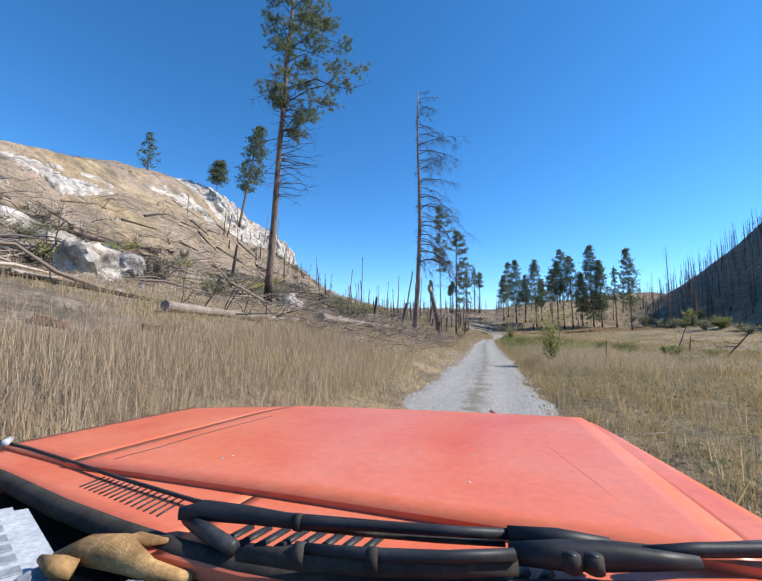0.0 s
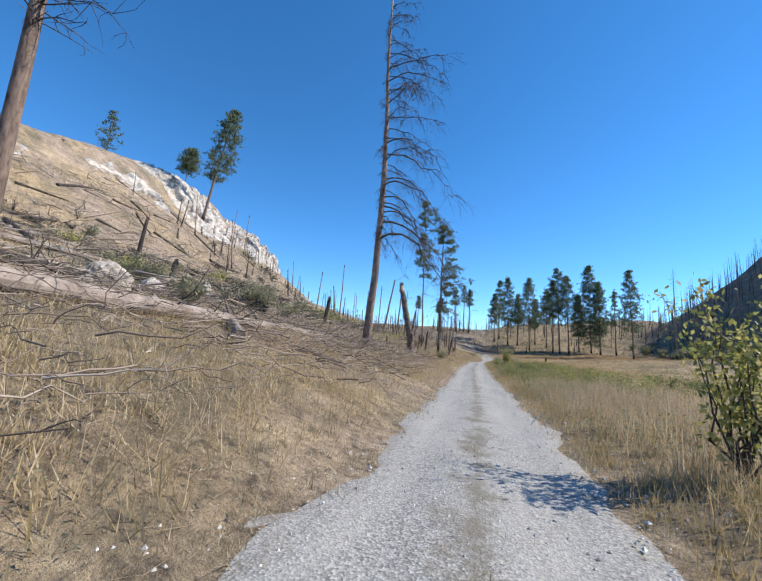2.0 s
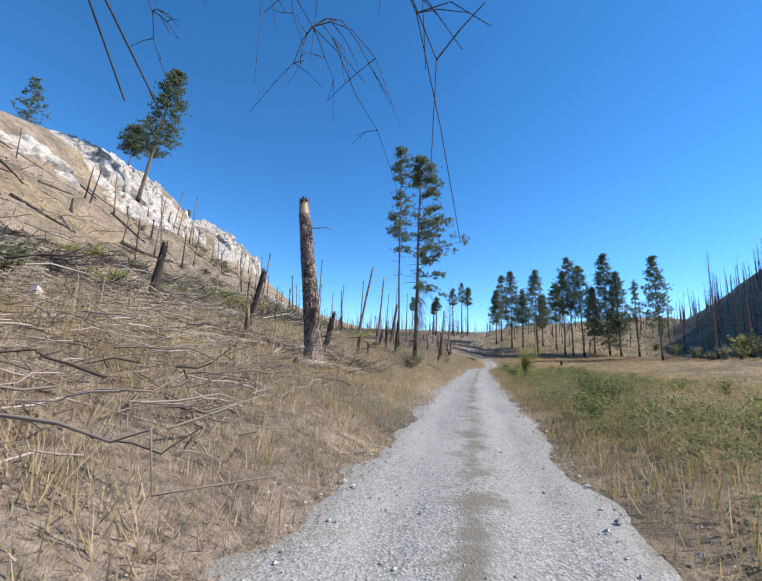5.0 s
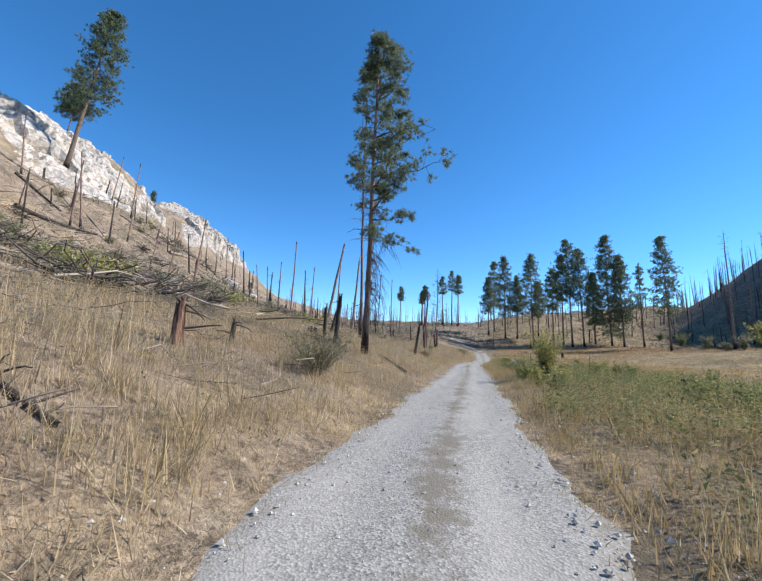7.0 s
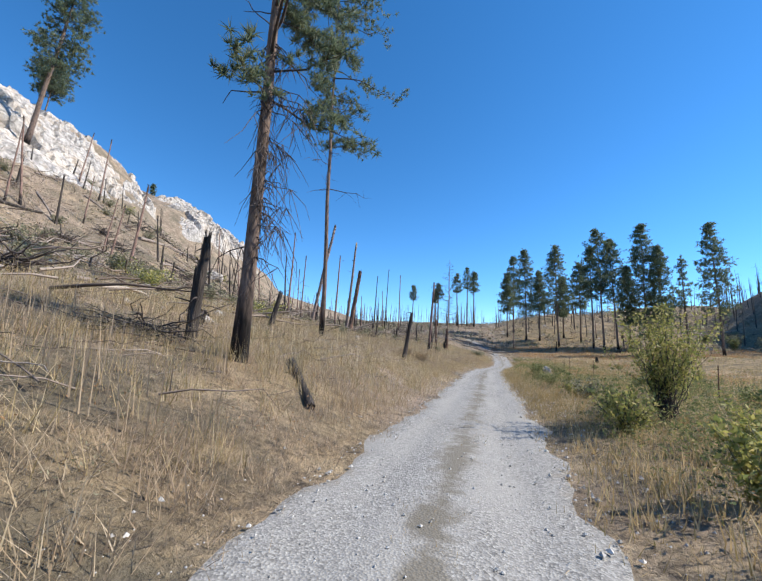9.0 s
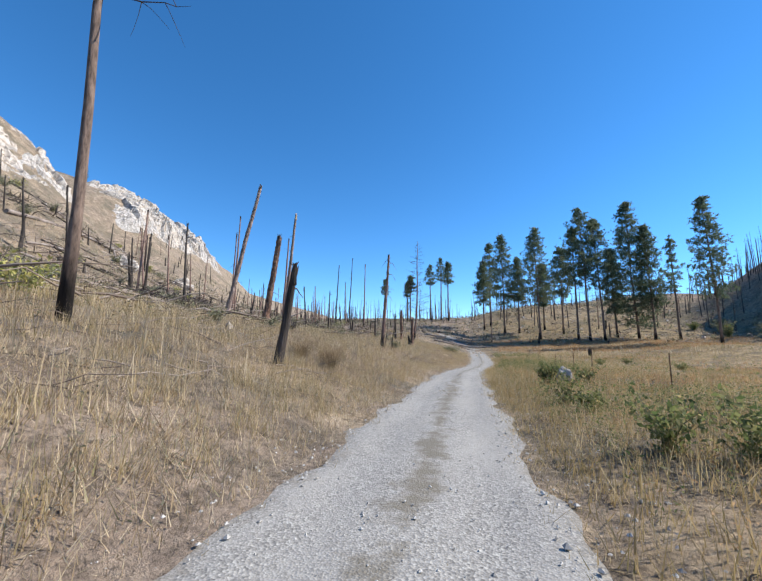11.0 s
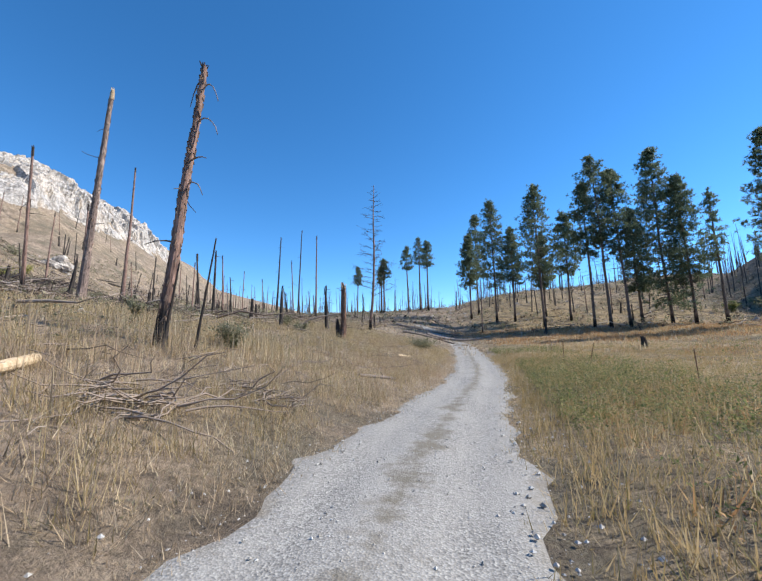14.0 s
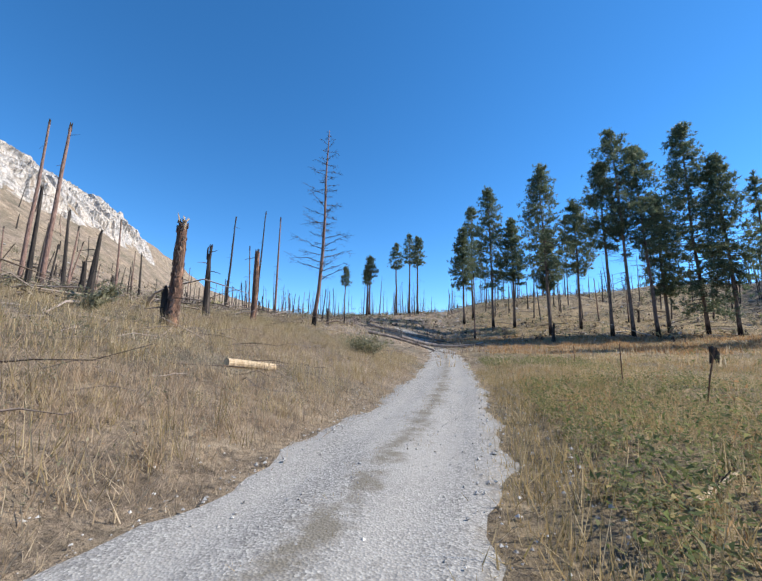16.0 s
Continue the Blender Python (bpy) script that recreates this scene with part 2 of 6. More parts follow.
M_OLIVE = islands("olive_grass", ((0.0, (0.25, 0.20, 0.09)), (0.4, (0.41, 0.32, 0.165)), (0.75, (0.55, 0.44, 0.26)), (1.0, (0.66, 0.55, 0.37))), 0.8, None, 0.45)
M_SNAG = charred_material("reddish_scorched_bark", (0.24, 0.155, 0.125), 1.6)
M_CHAR = grained("charred_wood", ((0.3, (0.02, 0.018, 0.017)), (0.55, (0.06, 0.05, 0.044)), (0.75, (0.15, 0.12, 0.10))), 1.6, 0.85, 9, (3, 3, 0.4), 0.8, 0.04)
M_TWIG = grained("dead_twigs", ((0.3, (0.045, 0.038, 0.036)), (0.6, (0.095, 0.08, 0.074)), (0.8, (0.17, 0.15, 0.138))), 2.0, 0.9, 14)
M_LOG = grained("silvered_log", ((0.3, (0.12, 0.092, 0.076)), (0.5, (0.26, 0.215, 0.185)), (0.7, (0.38, 0.325, 0.285))), 1.2, 0.9, 12, (1, 1, 1), 0.7, 0.03)
M_CUT = grained("fresh_splintered_wood", ((0.3, (0.38, 0.27, 0.16)), (0.6, (0.58, 0.46, 0.31)), (0.8, (0.70, 0.60, 0.45))), 3, 0.8, 20, (4, 4, 0.5))
M_SLASH = islands("bleached_sticks", ((0.0, (0.10, 0.075, 0.06)), (0.5, (0.25, 0.20, 0.165)), (1.0, (0.45, 0.385, 0.33))), 0.9)
M_RUST = grained("rusty_steel", ((0.3, (0.07, 0.045, 0.035)), (0.6, (0.15, 0.085, 0.055)), (0.8, (0.22, 0.15, 0.11))), 12, 0.8, 60)


# --- the lie of the land: road line, left hillside, right meadow and hill ---
def curve(v, knots):
    return np.interp(v, [k[0] for k in knots], [k[1] for k in knots])


def smooth(v, knots):
    """The knots' line, rounded over a few metres."""
    return sum(curve(np.asarray(v, float) + o, knots) for o in (-5, -2.5, 0, 2.5, 5)) / 5


ROAD_X = ((-60, -0.6), (0, -0.4), (23, -0.75), (55, -2.0), (66, -2.0), (85, -2.4), (94, -2.42), (100, -2.25), (104, -1.88), (107, -1.38), (113, -0.65), (120, -0.42), (136, -0.5), (145, -0.9), (152, -1.8), (170, -8), (200, -22), (260, -50))
ROAD_Z = ((-60, 0.1), (0, 0.09), (20, 0.05), (40, -0.02), (51, 0.2), (62, 0.15), (80, 0.13), (94, 0.18), (107, 0.0), (118, 0.2), (129, 0.6), (140, 1.2), (150, 1.9), (165, 3.3), (180, 4.9), (200, 7.2), (220, 9.6), (250, 13.0), (280, 16.6), (320, 20.6), (420, 20), (900, 10))
STEEP = ((0, 0), (10, 0.6), (20, 2.4), (32, 6), (40, 11), (48, 16.5), (60, 25), (66, 30), (70, 36), (78, 44), (94, 52), (108, 57), (128, 63), (158, 70), (300, 78))
SHIFT = ((-60, 8), (60, 8), (80, 9), (100, 11), (115, 17), (135, 24), (150, 32), (165, 37), (180, 44), (200, 52), (250, 76), (320, 112), (500, 190))
FOOT = ((-60, 66), (100, 58), (170, 58), (220, 70), (270, 108), (320, 165), (500, 330))


def road_x(y):
    return smooth(y, ROAD_X)


WAVES = {}


def waves(x, y, f, seed):
    """Cheap rolling unevenness between -1 and 1."""
    if seed not in WAVES:
        r = np.random.RandomState(seed)
        WAVES[seed] = [(math.cos(a) * p, math.sin(a) * p, q) for a, p, q in ((r.uniform(0, 6.28), r.uniform(0.6, 1.7), r.uniform(0, 6.28)) for k in range(6))]
    return sum(np.sin((x * a + y * b) * f + q) for a, b, q in WAVES[seed]) / 3.5


def ground(x, y):
    x, y = np.broadcast_arrays(np.asarray(x, float), np.asarray(y, float))
    zr, s, q = smooth(y, ROAD_Z), x - road_x(y), x - road_x(np.minimum(y, 138))
    d, e = np.maximum(-q - 1.6, 0), np.maximum(q - 1.6, 0)
    near = np.interp(y, (150, 260), (5.0, 2.0))
    up = d - np.interp(y, [k[0] for k in SHIFT], [k[1] for k in SHIFT])
    rise = curve(up + 2.5 * waves(x, y, 0.09, 4), STEEP)
    rise = rise - np.maximum(rise - np.interp(y, (30, 38, 54, 72), (22.5, 25, 29.5, 33)), 0) * np.interp(y, (44, 60, 80, 100, 115), (0.95, 0.78, 0.45, 0.12, 0))
    left = near * (1 - np.exp(-d / 14)) + rise
    hill = np.maximum(x - curve(y, FOOT) + 3 * waves(x, y, 0.06, 5), 0)
    right = 0.22 * (1 - np.exp(-e / 1.2)) + 0.012 * e + hill * hill / (hill + 28) * 1.35
    right = np.minimum(right, np.interp(y, (110, 215), (24, 62)) + 0.1 * hill)
    z = zr + np.where(q < 0, left, right)
    side = np.clip((np.abs(s) - 1.5) / 3, 0, 1)
    z = z + side * (0.09 * waves(x, y, 0.9, 1) + 0.035 * waves(x, y, 3.1, 2))
    far = np.clip((d + e - 12) / 30, 0, 1)
    z = z + far * (0.5 * waves(x, y, 0.23, 3) + 0.22 * waves(x, y, 0.6, 6))
    z = z + 12.5 * np.exp(-((x - 78) / 45) ** 2 - ((y - 250) / 48) ** 2) + 6.5 * np.exp(-((x - 18) / 30) ** 2 - ((y - 228) / 34) ** 2)
    z = z + 2.5 * np.exp(-((y - 222) / 34) ** 2) * np.clip((up - 15) / 20, 0, 1)
    z = z - 6.5 * np.exp(-((y - 148) / 14) ** 2) * np.clip((up - 35) / 25, 0, 1)
    z = z + 3.0 * np.exp(-((y - 128) / 27) ** 2) * np.clip((e - 22) / 32, 0, 1)
    rut = np.exp(-((np.abs(s) - 0.72) / 0.3) ** 2)
    return z - 0.035 * rut * (np.abs(s) < 1.8)


# --- mesh helpers ---
def mesh_from(name, verts, faces, material, smooth=False):
    """A mesh from arrays of corners and of triangles or quads."""
    verts, faces = np.asarray(verts, np.float32), np.asarray(faces, np.int32)
    k = faces.shape[1]
    me = bpy.data.meshes.new(name)
    me.vertices.add(len(verts))
    me.vertices.foreach_set("co", verts.ravel())
    me.loops.add(faces.size)
    me.loops.foreach_set("vertex_index", faces.ravel())
    me.polygons.add(len(faces))
    me.polygons.foreach_set("loop_start", np.arange(0, faces.size, k, dtype=np.int32))
    me.polygons.foreach_set("use_smooth", np.full(len(faces), smooth))
    me.materials.append(material)
    me.update(calc_edges=True)
    me.validate()
    return me


class Tubes:
    """Collects tapered tubes (trunks, limbs, sticks) into one mesh."""

    def __init__(self):
        self.v, self.quads, self.tris, self.n = [], [], [], 0

    def add(self, path, radii, sides=5, ragged=0.0, closed=True):
        p = np.asarray(path, float)
        n = len(p)
        t = np.empty_like(p)
        t[1:-1], t[0], t[-1] = p[2:] - p[:-2], p[1] - p[0], p[-1] - p[-2]
        t /= np.sqrt((t * t).sum(1))[:, None] + 1e-9
        ref = np.array((0.0, 0.0, 1.0)) if abs(t[0][2]) < 0.8 else np.array((1.0, 0.0, 0.0))
        a = np.stack([t[:, 1] * ref[2] - t[:, 2] * ref[1], t[:, 2] * ref[0] - t[:, 0] * ref[2], t[:, 0] * ref[1] - t[:, 1] * ref[0]], -1)
        a /= np.sqrt((a * a).sum(1))[:, None] + 1e-9
        b = np.stack([t[:, 1] * a[:, 2] - t[:, 2] * a[:, 1], t[:, 2] * a[:, 0] - t[:, 0] * a[:, 2], t[:, 0] * a[:, 1] - t[:, 1] * a[:, 0]], -1)
        ang = np.arange(sides) * 2 * np.pi / sides
        ring = a[:, None, :] * np.cos(ang)[None, :, None] + b[:, None, :] * np.sin(ang)[None, :, None]
        pts = p[:, None, :] + ring * np.asarray(radii, float)[:, None, None]
        if ragged:
            pts[-1] += t[-1] * np.random.uniform(-ragged, ragged, (sides, 1))
        i0 = self.n
        self.v.append(pts.reshape(-1, 3))
        k, m = np.arange(sides), i0 + np.arange(n - 1)[:, None] * sides
        q, r = m + k, m + (k + 1) % sides
        self.quads.append(np.stack([q, r, r + sides, q + sides], -1).reshape(-1, 4))
        self.n += n * sides
        if closed:
            end = i0 + (n - 1) * sides
            self.v.append(np.stack([p[-1] - t[-1] * ragged, p[0]]))
            self.tris.append(np.stack([end + k, end + (k + 1) % sides, np.full(sides, self.n)], -1))
            self.tris.append(np.stack([i0 + (k + 1) % sides, i0 + k, np.full(sides, self.n + 1)], -1))
            self.n += 2

    def mesh(self, name, material, smooth=True):
        v, q = np.concatenate(self.v).astype(np.float32), np.concatenate(self.quads)
        f = np.concatenate(self.tris) if self.tris else np.zeros((0, 3), int)
        me = bpy.data.meshes.new(name)
        me.vertices.add(len(v))
        me.vertices.foreach_set("co", v.ravel())
        loops = np.concatenate([q.ravel(), f.ravel()]).astype(np.int32)
        me.loops.add(len(loops))
        me.loops.foreach_set("vertex_index", loops)
        me.polygons.add(len(q) + len(f))
        me.polygons.foreach_set("loop_start", np.concatenate([np.arange(len(q)) * 4, q.size + np.arange(len(f)) * 3]).astype(np.int32))
        me.polygons.foreach_set("use_smooth", np.full(len(q) + len(f), smooth))
        me.materials.append(material)
        me.update(calc_edges=True)
        return me


def part(name, me, parent, label=""):
    ob = new(name, me)
    ob.parent = parent
    if label:
        ob["label"] = label
    return ob


def thing(name, x, y, label, category, group="", z=None, kind=""):
    ob = new(name)
    ob.location = (x, y, float(ground(x, y)) if z is None else z)
    return tagged(ob, label, category, group, kind)


def apart(parent, name, tubes, material, label=""):
    """Each collected tube group becomes a part of its own."""
    for t in tubes:
        part(name, t.mesh(name, material), parent, label)


def spikes(centres, dirs, count, length, width, spread, rng):
    """Needle or blade tufts: count thin triangles from each centre about its direction."""
    c, d = np.repeat(centres, count, axis=0), np.repeat(dirs, count, axis=0)
    r = rng.normal(size=c.shape)
    d = d + r * spread
    d /= np.linalg.norm(d, axis=1)[:, None] + 1e-9
    side = np.cross(d, rng.normal(size=c.shape))
    side /= np.linalg.norm(side, axis=1)[:, None] + 1e-9
    ln = length * rng.uniform(0.55, 1.15, (len(c), 1))
    w = width * rng.uniform(0.6, 1.2, (len(c), 1))
    v = np.stack([c - side * w * 0.5 + d * ln * 0.12, c + side * w * 0.5 + d * ln * 0.12, c + d * ln], 1).reshape(-1, 3)
    return v, np.arange(len(v)).reshape(-1, 3)


def curl(start, out, length, rise, sag, rng, n=5, wob=0.08):
    """A limb's line: out from the trunk, sagging and then turning up or down at the tip."""
    s = np.linspace(0, 1, n)
    out = np.asarray(out, float)
    side = np.array((-out[1], out[0], 0))
    p = np.asarray(start, float) + s[:, None] * out * length
    p[:, 2] += length * (rise * s + sag * s * s)
    p += side * (np.sin(s * rng.uniform(2, 5) + rng.uniform(0, 6)) - np.sin(0))[:, None] * wob * length * s[:, None]
    p[1:, :] += rng.normal(size=(n - 1, 3)) * wob * 0.35 * length * s[1:, None]
    return p


def trunk_line(h, lean, rng, n=10, wob=0.006):
    s = np.linspace(0, 1, n)
    p = np.zeros((n, 3))
    p[:, 0], p[:, 1], p[:, 2] = lean[0] * s * h, lean[1] * s * h, s * h - 0.15
    p[1:, :2] += np.cumsum(rng.normal(size=(n - 1, 2)), axis=0) * wob * h / 3
    return p


def at_height(p, z):
    return np.array([np.interp(z, p[:, 2], p[:, i]) for i in range(3)])


def pine(x, y, top, label, seed, crown=0.45, wide=0.13, r0=None, lean=(0, 0), limbs=64, tufts=7, needles=16, length=0.5, width=0.075, side=None, dead=14, shape=0.7, group="", dead_low=0.25, droop=False, puff=0.10, single=False, clumps=4, rc=0.4, leafy=0.85, one_side=False, foot=0.45):
    """A ponderosa: scorched trunk, bare lower limbs, and an uneven crown of needle tufts."""
    rng = np.random.RandomState(seed)
    z0 = float(ground(x, y))
    h = top - z0
    r0 = r0 or h * 0.0115
    tree = thing("pine_tree", x, y, label, "tree", group)
    line = trunk_line(h, lean, rng)
    s = line[:, 2] / h
    wood, bare, each = Tubes(), Tubes(), []
    wood.add(line, r0 * (1.12 - s) ** 0.75 * (1 + 0.25 * np.exp(-np.maximum(s, 0) * h * 1.5)), 12)
    part("trunk", wood.mesh("trunk", M_PINE), tree)
    cs, ds = [], []
    for k in range(limbs):
        t = (k + rng.uniform(0, 1)) / limbs
        if rng.rand() < 0.12:
            continue
        z = h * (crown + (0.985 - crown) * t)
        a = k * 2.4 + rng.uniform(-0.5, 0.5)
        out = np.array((math.cos(a), math.sin(a), 0))
        ln = wide * h * ((1 - t) ** shape * min(1, foot + t * 2.2) + 0.06) * rng.uniform(0.55, 1.2)
        if side is not None:
            ln *= 0.35 + 0.85 * max(0, out[0] * side[0] + out[1] * side[1])
        p = curl(at_height(line, z), out, ln, rng.uniform(-0.15, 0.2), rng.uniform(-0.25, 0.3), rng, 6, 0.13)
        if single:
            bare = Tubes()
            each.append(bare)
        bare.add(p, np.linspace(0.012 * ln + 0.012, 0.006, len(p)), 4, closed=False)
        if rng.rand() > leafy or (one_side and out[0] * side[0] + out[1] * side[1] < 0.15 and t < 0.8):
            continue
        for q in range(clumps):
            u = rng.uniform(0.42, 0.98) if q else 1.0
            a0 = np.array([np.interp(u, np.linspace(0, 1, len(p)), p[:, i]) for i in range(3)])
            c = a0 + rng.normal(size=3) * min(puff * ln + 0.05, 0.5) * np.array((1, 1, 0.8)) + (0, 0, 0.08)
            if single:
                bare.add([a0, (a0 + c) / 2 - (0, 0, 0.03), c], (0.012, 0.009, 0.006), 3, closed=False)
            for w in range(tufts):
                cs.append(c + rng.normal(size=3) * rc * np.array((1, 1, 0.5)))
                ds.append(out * 0.5 + np.array((0, 0, 0.7)) + rng.normal(size=3) * 0.5)
    for k in range(6):
        cs.append(at_height(line, h * (0.97 + 0.005 * k)))
        ds.append(np.array((0, 0, 1.0)))
    for k in range(dead):
        z = h * rng.uniform(dead_low, crown + 0.12)
        a = rng.uniform(0, 6.28)
        if side is not None and rng.rand() < 0.75:
            a = math.atan2(side[1], side[0]) + rng.uniform(-0.9, 0.9)
        out = (math.cos(a), math.sin(a), 0)
        ln = wide * h * rng.uniform(0.25, 0.75) * (0.5 if droop else 1.0)
        if single:
            bare = Tubes()
            each.append(bare)
        p = curl(at_height(line, z), out, ln, rng.uniform(-0.2, 0.1), rng.uniform(-0.7, -0.1) if droop else rng.uniform(-0.4, 0.1), rng, 6, 0.12)
        bare.add(p, np.linspace(0.009 * ln + 0.008, 0.004, 6), 4, closed=False)
        for q in range(7 if droop else 4):
            i = rng.randint(1, 5)
            o2 = rng.normal(size=3)
            o2 /= np.linalg.norm(o2)
            fall = rng.uniform(-0.9, -0.4) if droop else rng.uniform(-0.4, 0.2)
            bare.add(curl(p[i], (o2[0], o2[1], 0), ln * rng.uniform(0.25, 0.5) * (1.6 if droop else 1.0), fall * (1.6 if droop else 1.0), fall * 0.6, rng, 4, 0.15), np.linspace(0.012, 0.004, 4), 3, closed=False)
    if single:
        apart(tree, "limb", each, M_TWIG)
    else:
        part("branchwork", bare.mesh("branchwork", M_TWIG), tree, "bare grey limbs")["kind"] = "stuff"
    v, f = spikes(np.array(cs), np.array(ds), needles, length, width, 1.1, rng)
    part("crown", mesh_from("crown", v, f, M_NEEDLE), tree, "dark green needle tufts")["kind"] = "stuff"
    return tree


def bare_tree(x, y, top, label, seed, r0, from_z=0.25, limbs=60, reach=0.15, side=None, lean=(0, 0), sag=-0.3, name="dead_tree", twigs=8, mat=None, thick=1.0, back=0.4, weep=False, bend=0.0):
    """A killed conifer: full trunk with curling leafless limbs and twigs. weep: limbs arch over and their twigs hang."""
    rng = np.random.RandomState(seed)
    h = top - float(ground(x, y))
    tree = thing(name, x, y, label, "tree")
    line = trunk_line(h, lean, rng, 12)
    s = line[:, 2] / h
    line[:, 0] += bend * h * np.sin(np.clip(s, 0, 1) * 4.4)
    wood, each = Tubes(), []
    wood.add(line, r0 * (1.06 - s) ** 0.7 * (1 + 0.25 * np.exp(-np.maximum(s, 0) * h * 1.5)), 12)
    part("trunk", wood.mesh("trunk", mat or M_SNAG), tree)
    for k in range(limbs):
        t = (k + rng.uniform(0, 1)) / limbs
        z = h * (from_z + (0.99 - from_z) * t)
        a = k * 2.4 + rng.uniform(-0.6, 0.6)
        out = np.array((math.cos(a), math.sin(a), 0))
        ln = reach * h * ((1 - t) ** 0.6 * 0.9 + 0.12) * rng.uniform(0.45, 1.15)
        if side is not None:
            ln *= back + (1.2 - back) * max(0, out[0] * side[0] + out[1] * side[1])
        low = max(0.0, 0.55 - t) * 1.2 if weep else 0.0
        rise = rng.uniform(0.05, 0.4)
        p = curl(at_height(line, z), out * (1 - 0.35 * low), ln, rise, sag * rng.uniform(0.5, 1.5) - low * 0.9, rng, 8, 0.10)
        bare = Tubes()
        each.append(bare)
        bare.add(p, thick * np.linspace(0.011 * ln + 0.010, 0.006, 8), 4, closed=False)
        for q in range(max(2, int(twigs * min(1.0, 0.35 + ln / (reach * h))))):
            i = rng.randint(2, 8)
            o2 = out * rng.uniform(0.1, 0.9) + rng.normal(size=3) * 0.6
            o2[2] = 0
            o2 /= np.linalg.norm(o2) + 1e-6
            if weep:
                e = curl(p[i], o2 * rng.uniform(0.35, 1.0), ln * rng.uniform(0.12, 0.38), rng.uniform(-0.3, 0.35), rng.uniform(-1.5, -0.5), rng, 5, 0.16)
            else:
                e = curl(p[i], o2, ln * rng.uniform(0.15, 0.42), rng.uniform(-0.5, 0.5), sag * 1.2, rng, 5, 0.15)
            bare.add(e, thick * np.linspace(0.010, 0.004, 5), 3, closed=False)
            for w in range(2 if weep else 1):
                o3 = rng.normal(size=3) * (1, 1, 0)
                bare.add(curl(e[rng.randint(1, 4)], o3 / (np.linalg.norm(o3) + 1e-6), ln * rng.uniform(0.06, 0.14), rng.uniform(-0.8, 0.4), -0.4, rng, 3, 0.15), thick * np.array((0.008, 0.006, 0.004)), 3, closed=False)
    apart(tree, "limb", each, M_TWIG)
    return tree


